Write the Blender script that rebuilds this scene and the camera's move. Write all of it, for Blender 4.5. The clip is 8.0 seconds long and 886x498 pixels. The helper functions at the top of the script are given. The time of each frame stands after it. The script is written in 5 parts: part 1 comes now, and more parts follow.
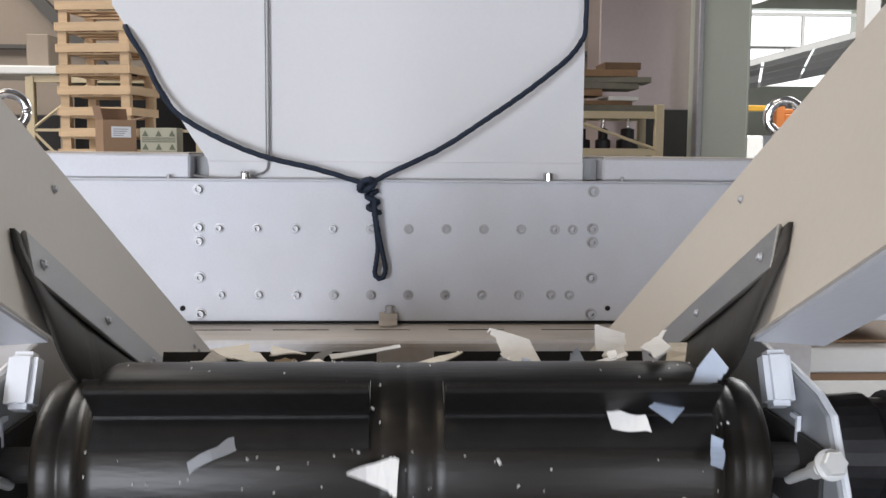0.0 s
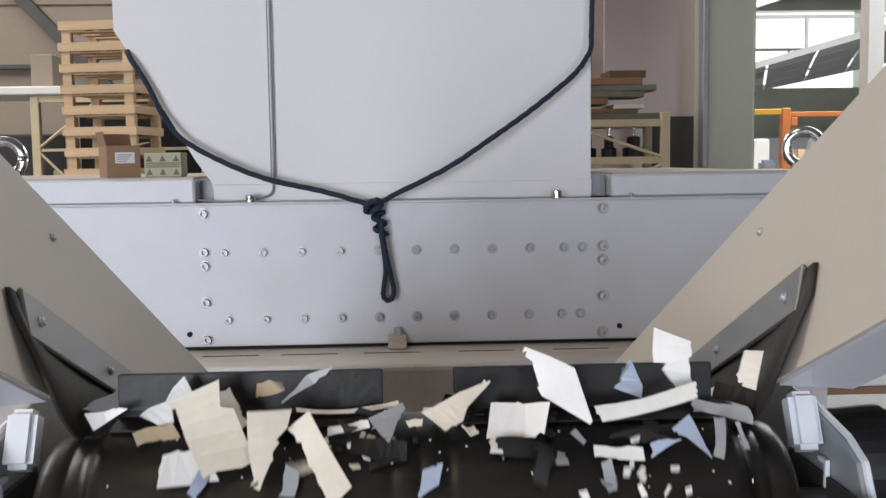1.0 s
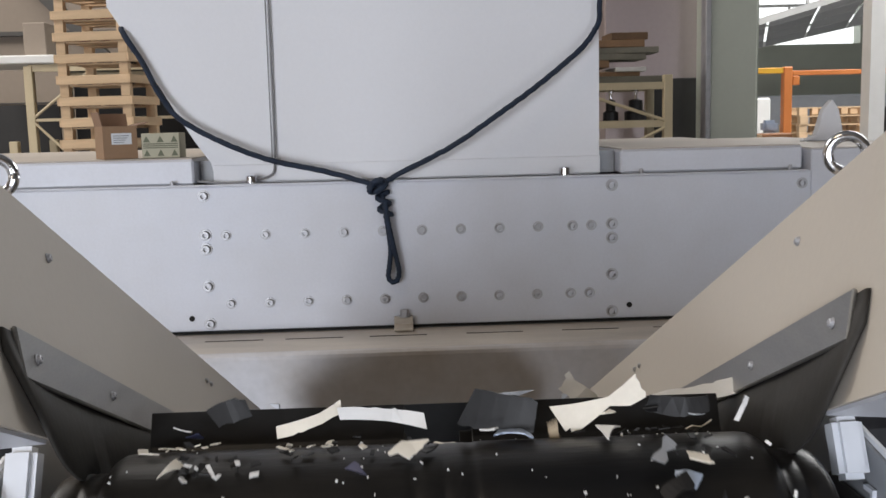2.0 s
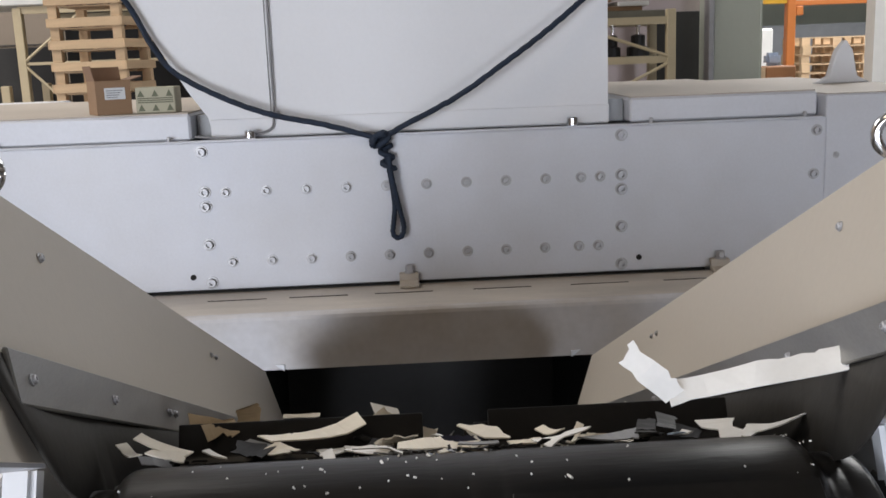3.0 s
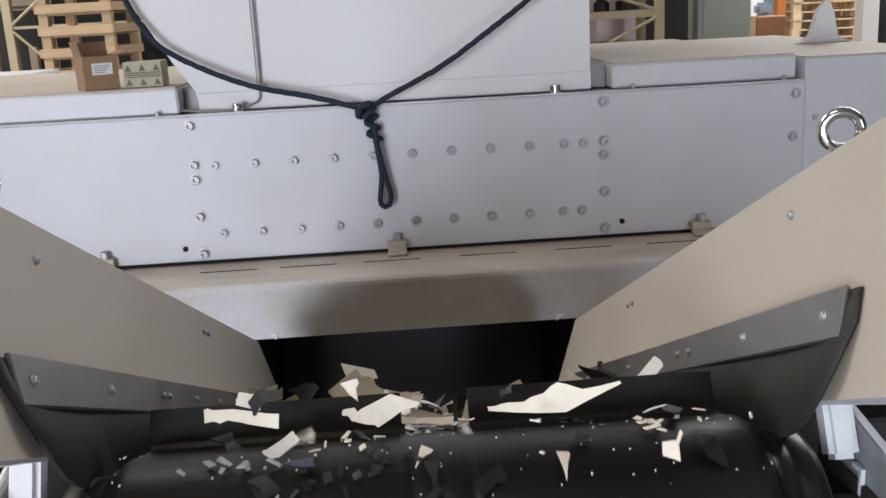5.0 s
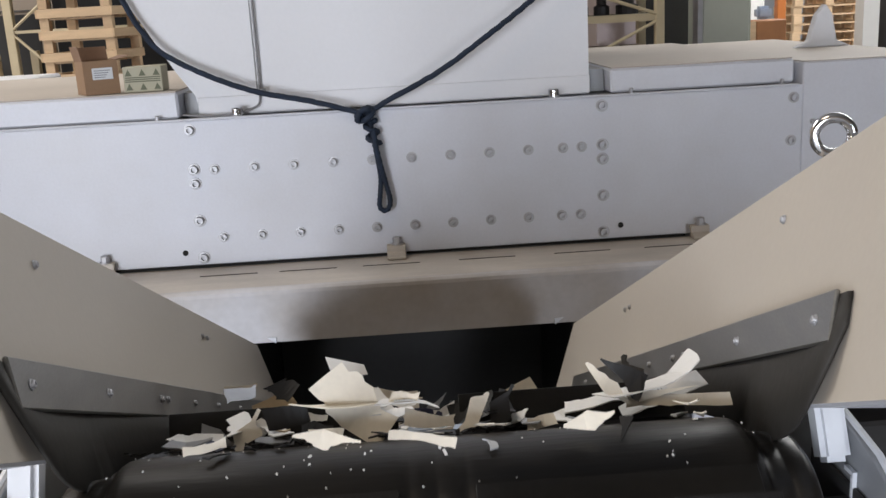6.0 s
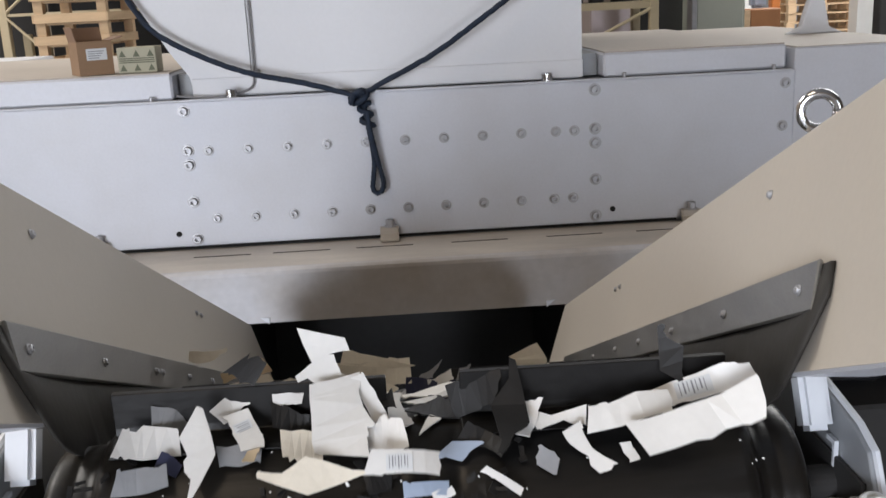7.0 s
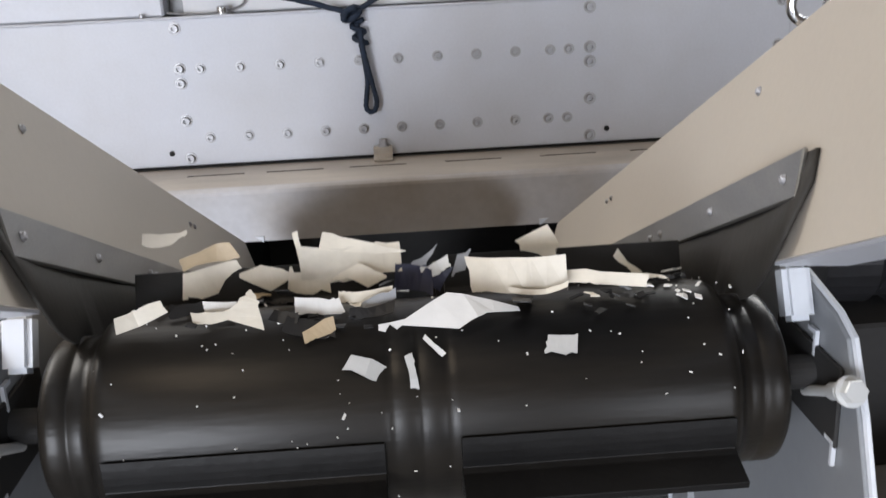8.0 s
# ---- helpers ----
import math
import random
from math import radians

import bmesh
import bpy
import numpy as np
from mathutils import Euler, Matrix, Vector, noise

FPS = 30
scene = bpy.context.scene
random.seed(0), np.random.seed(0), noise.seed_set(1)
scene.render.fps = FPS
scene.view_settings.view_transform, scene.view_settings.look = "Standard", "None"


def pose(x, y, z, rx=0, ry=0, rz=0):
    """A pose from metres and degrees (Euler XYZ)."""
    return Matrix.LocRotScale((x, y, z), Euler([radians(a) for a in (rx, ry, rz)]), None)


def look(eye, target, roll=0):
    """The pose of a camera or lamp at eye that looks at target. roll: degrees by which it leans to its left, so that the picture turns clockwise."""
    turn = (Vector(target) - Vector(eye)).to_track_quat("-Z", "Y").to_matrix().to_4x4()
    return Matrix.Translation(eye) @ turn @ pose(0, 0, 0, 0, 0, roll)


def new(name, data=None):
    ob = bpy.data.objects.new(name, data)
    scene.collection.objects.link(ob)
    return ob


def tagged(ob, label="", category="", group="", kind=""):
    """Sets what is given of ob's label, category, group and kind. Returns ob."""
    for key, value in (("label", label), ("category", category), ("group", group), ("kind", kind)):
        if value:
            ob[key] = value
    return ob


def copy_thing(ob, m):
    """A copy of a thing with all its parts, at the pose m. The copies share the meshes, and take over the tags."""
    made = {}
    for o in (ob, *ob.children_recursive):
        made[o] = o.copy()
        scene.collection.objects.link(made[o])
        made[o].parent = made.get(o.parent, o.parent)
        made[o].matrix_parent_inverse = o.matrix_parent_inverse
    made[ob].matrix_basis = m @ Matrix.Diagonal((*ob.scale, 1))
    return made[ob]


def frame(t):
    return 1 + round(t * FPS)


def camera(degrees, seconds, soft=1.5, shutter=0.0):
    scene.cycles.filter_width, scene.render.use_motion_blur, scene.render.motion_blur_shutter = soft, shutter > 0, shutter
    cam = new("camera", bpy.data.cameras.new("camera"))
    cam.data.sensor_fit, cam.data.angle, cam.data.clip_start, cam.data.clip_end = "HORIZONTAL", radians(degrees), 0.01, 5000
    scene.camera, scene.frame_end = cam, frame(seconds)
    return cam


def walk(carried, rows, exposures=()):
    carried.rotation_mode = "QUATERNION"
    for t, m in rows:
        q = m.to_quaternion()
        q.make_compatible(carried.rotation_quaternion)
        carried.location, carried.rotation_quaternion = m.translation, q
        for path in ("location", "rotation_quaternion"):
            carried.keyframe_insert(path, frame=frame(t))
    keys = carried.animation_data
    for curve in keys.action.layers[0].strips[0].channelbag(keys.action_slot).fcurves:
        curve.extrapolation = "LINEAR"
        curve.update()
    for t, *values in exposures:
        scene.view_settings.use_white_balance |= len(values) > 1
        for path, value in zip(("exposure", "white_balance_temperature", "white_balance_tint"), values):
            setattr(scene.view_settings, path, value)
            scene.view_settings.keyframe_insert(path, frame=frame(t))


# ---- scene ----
cam = camera(49.0, 8.0, soft=1.5, shutter=0.4)
PATH = [
    (0, (0.004, -2.335, 1.443), (0.094, -0.346, 1.246), 0.4),
    (0.5, (0.003, -2.315, 1.455), (0.087, -0.326, 1.267), -0.3),
    (1, (0.003, -2.306, 1.469), (0.078, -0.316, 1.289), -0.8),
    (1.5, (-0.002, -2.289, 1.489), (0.072, -0.301, 1.281), -1.2),
    (3, (-0.023, -2.194, 1.547), (0.05, -0.234, 1.154), -2.2),
    (3.5, (-0.015, -2.196, 1.562), (0.056, -0.25, 1.107), -2.9),
    (4, (-0.012, -2.211, 1.573), (0.069, -0.272, 1.09), -3.0),
    (4.5, (-0.009, -2.225, 1.583), (0.072, -0.287, 1.094), -3.1),
    (6, (-0.001, -2.238, 1.59), (0.076, -0.298, 1.11), -3.2),
    (6.5, (0.0, -2.245, 1.586), (0.082, -0.305, 1.107), -3.0),
    (7, (-0.001, -2.253, 1.58), (0.088, -0.32, 1.076), -2.8),
    (7.5, (-0.002, -2.259, 1.569), (0.092, -0.341, 1.007), -2.7),
    (8, (0.002, -2.269, 1.552), (0.091, -0.375, 0.915), -2.8),
]
walk(cam, [(t, look(eye, target, roll)) for t, eye, target, roll in PATH],
     exposures=[(0, -0.06), (0.5, -0.08), (1.5, -0.34), (3.0, -0.25), (6.0, -0.17), (7.0, -0.18), (8.0, -0.03)])

# ---------------------------------------------------------------- light
world = bpy.data.worlds.new("sky")
scene.world = world
world.use_nodes = True
wn = world.node_tree.nodes
sky = wn.new("ShaderNodeTexSky")
sky.sky_type, sky.sun_disc = "NISHITA", False
sky.sun_elevation, sky.sun_rotation = radians(48), radians(215)
world.node_tree.links.new(sky.outputs[0], wn["Background"].inputs[0])
wn["Background"].inputs[1].default_value = 0.13


def area(name, eye, target, sx, sy, watts, colour):
    data = bpy.data.lights.new(name, "AREA")
    data.shape, data.size, data.size_y, data.energy, data.color = "RECTANGLE", sx, sy, watts, colour
    ob = new(name, data)
    ob.matrix_world = look(eye, target)
    return ob


area("gate_light", (-3.0, -8.0, 1.35), (-0.3, 0, 1.2), 3.3, 2.1, 450, (0.925, 0.97, 1.075))
area("small_gate_light", (2.9, -8.0, 1.25), (0.6, 0, 1.2), 1.4, 1.9, 105, (0.925, 0.97, 1.075))
area("roof_light_near", (-2.3, -3.9, 6.4), (-2.3, -3.85, 0), 2.0, 2.4, 75, (1.0, 0.78, 0.52))
# two unseen roof lamps, added to brighten the right plate and the background
area("roof_fill_west", (-6.4, 1.4, 6.4), (-6.3, 1.4, 0), 3.0, 5.0, 560, (1.0, 0.96, 0.90))
area("roof_fill_far", (-4.0, 4.2, 6.4), (-4.0, 4.1, 0), 7.0, 2.6, 200, (1.0, 0.93, 0.84))
area("side_hall_light", (8.0, 9.0, 6.4), (8.0, 8.9, 0), 8.0, 10.0, 1900, (1.0, 0.98, 0.95))
area("end_window_light", (11.5, 29.4, 4.95), (11.5, 0, 3.6), 16.5, 2.4, 560, (1.0, 1.0, 1.0))


# ---------------------------------------------------------------- materials
def mat(name, colour, rough=0.5, metal=0.0, vary=0.12, scale=6.0, fine=90.0, bump=0.0, colour2=None, spec=0.5, stretch=(1, 1, 1), per_object=0.0):
    m = bpy.data.materials.new(name)
    m.use_nodes = True
    nt = m.node_tree
    n, l = nt.nodes, nt.links
    b = n["Principled BSDF"]
    b.inputs["Metallic"].default_value = metal
    b.inputs["Specular IOR Level"].default_value = spec
    co = n.new("ShaderNodeTexCoord")
    mp = n.new("ShaderNodeMapping")
    mp.inputs["Scale"].default_value = stretch
    l.new(co.outputs["Object"], mp.inputs["Vector"])
    big, small = n.new("ShaderNodeTexNoise"), n.new("ShaderNodeTexNoise")
    for tex, sc, det in ((big, scale, 4), (small, fine, 3)):
        tex.inputs["Scale"].default_value, tex.inputs["Detail"].default_value = sc, det
        l.new(mp.outputs[0], tex.inputs["Vector"])
    ramp = n.new("ShaderNodeValToRGB")
    dark = [c * (1 - vary) for c in colour] if colour2 is None else list(colour2)
    ramp.color_ramp.elements[0].position, ramp.color_ramp.elements[1].position = 0.32, 0.68
    ramp.color_ramp.elements[0].color = (*dark, 1)
    ramp.color_ramp.elements[1].color = (*colour, 1)
    l.new(big.outputs["Fac"], ramp.inputs["Fac"])
    mix = n.new("ShaderNodeMix")
    mix.data_type, mix.blend_type = "RGBA", "MULTIPLY"
    mix.inputs[0].default_value = 1.0
    fr = n.new("ShaderNodeMapRange")
    fr.inputs["To Min"].default_value, fr.inputs["To Max"].default_value = 1 - vary * 0.7, 1 + vary * 0.3
    l.new(small.outputs["Fac"], fr.inputs["Value"])
    l.new(ramp.outputs[0], mix.inputs[6])
    l.new(fr.outputs[0], mix.inputs[7])
    out = mix.outputs[2]
    if per_object:
        info = n.new("ShaderNodeObjectInfo")
        pr = n.new("ShaderNodeMapRange")
        pr.inputs["To Min"].default_value, pr.inputs["To Max"].default_value = 1 - per_object, 1 + per_object * 0.3
        l.new(info.outputs["Random"], pr.inputs["Value"])
        mx = n.new("ShaderNodeMix")
        mx.data_type, mx.blend_type = "RGBA", "MULTIPLY"
        mx.inputs[0].default_value = 1.0
        l.new(out, mx.inputs[6])
        l.new(pr.outputs[0], mx.inputs[7])
        out = mx.outputs[2]
    l.new(out, b.inputs["Base Color"])
    rr = n.new("ShaderNodeMapRange")
    rr.inputs["To Min"].default_value, rr.inputs["To Max"].default_value = max(0.03, rough - 0.1), min(1, rough + 0.1)
    l.new(big.outputs["Fac"], rr.inputs["Value"])
    l.new(rr.outputs[0], b.inputs["Roughness"])
    if bump:
        bp = n.new("ShaderNodeBump")
        bp.inputs["Strength"].default_value, bp.inputs["Distance"].default_value = bump, 0.002
        l.new(small.outputs["Fac"], bp.inputs["Height"])
        l.new(bp.outputs[0], b.inputs["Normal"])
    return m


M = {
    "paint": mat("light_grey_machine_paint", (0.62, 0.645, 0.715), 0.42, 0, 0.10, 3.2, 160, 0.06, colour2=(0.545, 0.555, 0.595)),
    "duct": mat("off_white_sheet_paint", (0.68, 0.69, 0.72), 0.5, 0, 0.05, 1.6, 120, 0.05),
    "plate": mat("grey_beige_plate_paint", (0.505, 0.46, 0.40), 0.5, 0, 0.07, 3.0, 140, 0.08),
    # brown second tone: dust, and part of the lip's shade put into colour
    "lip": mat("dust_and_shade_lip_paint", (0.60, 0.605, 0.64), 0.5, 0, 0.2, 4.0, 60, 0.08, colour2=(0.43, 0.39, 0.35)),
    "ledge": mat("dusty_beige_ledge_paint", (0.60, 0.55, 0.49), 0.5, 0, 0.2, 5.0, 60, 0.08, stretch=(1, 4, 4)),
    # near-black: dark steel, and the shade painted into the outlet and behind the racks
    "dark": mat("near_black_steel_and_shade", (0.035, 0.034, 0.034), 0.7, 0, 0.3, 5, 50, 0.1),
    "steel": mat("bright_zinc_steel", (0.46, 0.46, 0.48), 0.48, 0.5, 0.15, 20, 200, 0.05),
    "chrome": mat("polished_steel", (0.72, 0.72, 0.74), 0.14, 1.0, 0.1, 15, 120, 0.0),
    "strip": mat("brushed_steel_strip", (0.33, 0.325, 0.31), 0.36, 0.85, 0.2, 8, 120, 0.08, stretch=(1, 1, 6)),
    "rubber": mat("grey_rubber_skirt", (0.040, 0.037, 0.033), 0.6, 0, 0.35, 8, 120, 0.12, spec=0.3),
    # brown mottle: dust tone that also stands for the warm sheen on the drum
    "belt": mat("black_worn_belt_rubber", (0.026, 0.021, 0.015), 0.36, 0, 0.55, 3.2, 70, 0.12, colour2=(0.004, 0.004, 0.0045), spec=0.30, stretch=(0.5, 3, 3)),
    "flight": mat("black_flight_rubber", (0.009, 0.0085, 0.0085), 0.42, 0, 0.5, 9, 110, 0.2, spec=0.3),
    "rope": mat("dark_blue_rope", (0.012, 0.024, 0.050), 0.8, 0, 0.4, 60, 400, 0.5),
    "cable": mat("grey_cable", (0.22, 0.22, 0.23), 0.5, 0, 0.1),
    # black stands in for the shade inside holes, slots and the panel seam
    "hole": mat("black_recess_shade", (0.01, 0.01, 0.01), 0.9, 0, 0.1),
    "block": mat("white_plastic_block", (0.72, 0.75, 0.80), 0.35, 0, 0.06, 10, 90, 0.05),
    "frame": mat("grey_conveyor_frame_paint", (0.30, 0.315, 0.335), 0.42, 0.0, 0.12, 4, 90, 0.06),
    "pine": mat("pale_pine_boards", (0.70, 0.50, 0.31), 0.6, 0, 0.22, 3, 60, 0.12, stretch=(1, 1, 7), per_object=0.18),
    "carton": mat("brown_cardboard", (0.29, 0.18, 0.105), 0.75, 0, 0.14, 5, 120, 0.08),
    "cartonflap": mat("dark_brown_cardboard", (0.25, 0.15, 0.095), 0.75, 0, 0.14, 5, 120, 0.08),
    "label": mat("white_label_paper", (0.66, 0.68, 0.70), 0.6, 0, 0.04),
    "ink": mat("grey_ink", (0.22, 0.23, 0.25), 0.7, 0, 0.05),
    "printbox": mat("olive_printed_carton", (0.42, 0.40, 0.30), 0.7, 0, 0.1),
    "printink": mat("dark_olive_print", (0.13, 0.14, 0.09), 0.7, 0, 0.1),
    "wall": mat("beige_hall_wall", (0.31, 0.255, 0.205), 0.7, 0, 0.1, 0.8, 20, 0.05),
    "walldark": mat("dark_wall_trim", (0.08, 0.075, 0.07), 0.6, 0, 0.1),
    "concrete": mat("grey_concrete_floor", (0.24, 0.24, 0.245), 0.6, 0, 0.25, 1.2, 30, 0.1),
    "roof": mat("grey_roof_sheet", (0.28, 0.28, 0.27), 0.6, 0, 0.08, 0.8, 10),
    "white": mat("white_steel_paint", (0.74, 0.74, 0.72), 0.45, 0, 0.06),
    "rack": mat("cream_rack_paint", (0.56, 0.47, 0.31), 0.5, 0, 0.1),
    "pink": mat("pinkish_grey_sheet", (0.47, 0.40, 0.40), 0.34, 0.5, 0.1, 1.0, 30),
    "column": mat("green_grey_column_paint", (0.50, 0.53, 0.46), 0.45, 0, 0.08, 1.5, 30),
    "orange": mat("orange_crane_paint", (0.66, 0.22, 0.06), 0.45, 0, 0.08),
    "yellow": mat("yellow_beam_paint", (0.75, 0.42, 0.04), 0.45, 0, 0.08),
    "brownbox": mat("orange_brown_board", (0.34, 0.15, 0.06), 0.6, 0, 0.2),
    "junk": mat("dark_machine_parts", (0.05, 0.05, 0.055), 0.45, 0.4, 0.4, 8, 60),
    "board": mat("mixed_timber", (0.30, 0.18, 0.10), 0.7, 0, 0.3, 4, 60, 0.1, per_object=0.5),
    "boardgrey": mat("grey_timber", (0.22, 0.21, 0.17), 0.7, 0, 0.3, 4, 60, 0.1, per_object=0.3),
    "cream": mat("cream_plastic_sheet", (0.79, 0.735, 0.63), 0.5, 0, 0.10, 25, 200, 0.08, per_object=0.16),
    "redpart": mat("dark_red_paint", (0.16, 0.035, 0.025), 0.5, 0, 0.2),
    "tanboard": mat("dusty_tan_board", (0.50, 0.45, 0.40), 0.65, 0, 0.12, 3, 60, 0.05),
    "zinc": mat("pale_zinc_plating", (0.62, 0.63, 0.63), 0.4, 0.2, 0.1, 20, 100),
    "shwhite": mat("white_plastic_sheet", (0.77, 0.765, 0.75), 0.45, 0, 0.07, 25, 200, 0.06, per_object=0.12),
    "shpale": mat("pale_grey_plastic_film", (0.52, 0.52, 0.51), 0.35, 0, 0.12, 25, 200, 0.06),
    "shgrey": mat("grey_plastic_sheet", (0.33, 0.34, 0.36), 0.45, 0, 0.12, 25, 200, 0.06, per_object=0.3),
    "shblue": mat("blue_grey_plastic_sheet", (0.36, 0.43, 0.55), 0.4, 0, 0.1, 25, 200, 0.06, per_object=0.2),
    "shblack": mat("black_plastic_sheet", (0.013, 0.0125, 0.013), 0.5, 0, 0.3, 25, 200, 0.06, spec=0.35, per_object=0.3),
    "shtan": mat("tan_plastic_sheet", (0.52, 0.41, 0.27), 0.5, 0, 0.12, 25, 200, 0.06, per_object=0.2),
    "shnavy": mat("navy_plastic_sheet", (0.035, 0.04, 0.085), 0.4, 0, 0.2, 25, 200, 0.06),
}


# ---------------------------------------------------------------- builders
def mesh_of(name, bm, material, smooth=False):
    bmesh.ops.recalc_face_normals(bm, faces=bm.faces)
    me = bpy.data.meshes.new(name)
    bm.to_mesh(me)
    bm.free()
    if smooth:
        for p in me.polygons:
            p.use_smooth = True
    me.materials.append(material)
    return me


def part(name, bm, material, parent=None, label="", smooth=False):
    ob = new(name, mesh_of(name, bm, material, smooth) if isinstance(bm, bmesh.types.BMesh) else bm)
    ob.parent = parent
    if label:
        tagged(ob, label)
    return ob


def thing(name, label, category, group="", kind="", at=(0, 0, 0)):
    ob = new(name)
    ob.location = at
    ob.empty_display_size = 0.05
    return tagged(ob, label, category, group, kind)


def box(x0, x1, y0, y1, z0, z1, bevel=0.0, bm=None, seg=1):
    own = bm is None
    b = bmesh.new()
    bmesh.ops.create_cube(b, size=1, matrix=Matrix.LocRotScale(((x0 + x1) / 2, (y0 + y1) / 2, (z0 + z1) / 2), None, (abs(x1 - x0), abs(y1 - y0), abs(z1 - z0))))
    if bevel:
        bmesh.ops.bevel(b, geom=b.edges[:], offset=bevel, segments=seg, affect="EDGES")
    if own:
        return b
    add(bm, b)
    return bm


def add(bm, other, m=None):
    me = bpy.data.meshes.new("tmp")
    if m is not None:
        bmesh.ops.transform(other, matrix=m, verts=other.verts)
    other.to_mesh(me)
    other.free()
    bm.from_mesh(me)
    bpy.data.meshes.remove(me)
    return bm


def prism(points, axis, a, b, bevel=0.0):
    """A plate: an outline in the plane across the axis, from a to b along it."""
    bm = bmesh.new()

    def put(p, w):
        return (w, p[0], p[1]) if axis == "x" else (p[0], w, p[1]) if axis == "y" else (p[0], p[1], w)
    lo = [bm.verts.new(put(p, a)) for p in points]
    hi = [bm.verts.new(put(p, b)) for p in points]
    bm.faces.new(lo)
    bm.faces.new(hi)
    for i in range(len(points)):
        j = (i + 1) % len(points)
        bm.faces.new((lo[i], lo[j], hi[j], hi[i]))
    bmesh.ops.recalc_face_normals(bm, faces=bm.faces)
    if bevel:
        bmesh.ops.bevel(bm, geom=bm.edges[:], offset=bevel, segments=1, affect="EDGES")
    return bm


def lathe(profile, m=None, seg=24):
    """Profile of (radius, height) turned round the local z axis."""
    bm = bmesh.new()
    rings = []
    for r, h in profile:
        rings.append([bm.verts.new((r * math.cos(2 * math.pi * i / seg), r * math.sin(2 * math.pi * i / seg), h)) for i in range(seg)])
    for a, b in zip(rings, rings[1:]):
        for i in range(seg):
            j = (i + 1) % seg
            bm.faces.new((a[i], a[j], b[j], b[i]))
    bm.faces.new(rings[0])
    bm.faces.new(rings[-1])
    if m is not None:
        bmesh.ops.transform(bm, matrix=m, verts=bm.verts)
    return bm


def tube(points, r, seg=8, twist=0.0, lobes=0):
    """A round bar or rope along a line of points."""
    bm = bmesh.new()
    pts = [Vector(p) for p in points]
    rings = []
    up = Vector((0.3, 1, 0.2)).normalized()
    run = 0.0
    for i, p in enumerate(pts):
        d = (pts[min(i + 1, len(pts) - 1)] - pts[max(i - 1, 0)]).normalized()
        u = (up - d * up.dot(d)).normalized()
        v = d.cross(u)
        up = u
        if i:
            run += (p - pts[i - 1]).length
        ring = []
        for k in range(seg):
            a = 2 * math.pi * k / seg
            rr = r * (1 + 0.16 * math.cos(lobes * (a + twist * run))) if lobes else r
            ring.append(bm.verts.new(p + u * rr * math.cos(a) + v * rr * math.sin(a)))
        rings.append(ring)
    for a, b in zip(rings, rings[1:]):
        for k in range(seg):
            j = (k + 1) % seg
            bm.faces.new((a[k], a[j], b[j], b[k]))
    bm.faces.new(rings[0])
    bm.faces.new(rings[-1])
    return bm


def smooth_line(points, n=10):
    """A curve through the points."""
    pts = [Vector(p) for p in points]
    out = []
    for i in range(len(pts) - 1):
        p0, p1, p2, p3 = pts[max(i - 1, 0)], pts[i], pts[i + 1], pts[min(i + 2, len(pts) - 1)]
        for k in range(n):
            t = k / n
            out.append(0.5 * ((2 * p1) + (p2 - p0) * t + (2 * p0 - 5 * p1 + 4 * p2 - p3) * t * t + (3 * p1 - p0 - 3 * p2 + p3) * t ** 3))
    out.append(pts[-1])
    return out


def torus(R, r, a0=0.0, a1=2 * math.pi, seg=32, m=None):
    pts = [(R * math.cos(a0 + (a1 - a0) * i / seg), 0, R * math.sin(a0 + (a1 - a0) * i / seg)) for i in range(seg + 1)]
    bm = tube(pts, r, 12)
    if m is not None:
        bmesh.ops.transform(bm, matrix=m, verts=bm.verts)
    return bm


FACE = Matrix.Rotation(radians(90), 4, "X")      # local z to -y, towards the camera


def bolt_mesh(r=0.0085, h=0.010, washer=0.0125):
    """Socket-head bolt on a washer, along z."""
    bm = lathe([(washer, 0), (washer, 0.002), (r + 0.0003, 0.0021), (r, h - 0.001), (r - 0.001, h), (r * 0.5, h), (r * 0.48, h * 0.45)], seg=14)
    return mesh_of("bolt", bm, M["steel"])


def hex_mesh(name, r, h, material, washer=None):
    bm = lathe([(r, 0), (r, h * 0.85), (r * 0.9, h)], seg=6)
    if washer:
        add(bm, lathe([(washer, -0.003), (washer, 0)], seg=20))
    return mesh_of(name, bm, material)


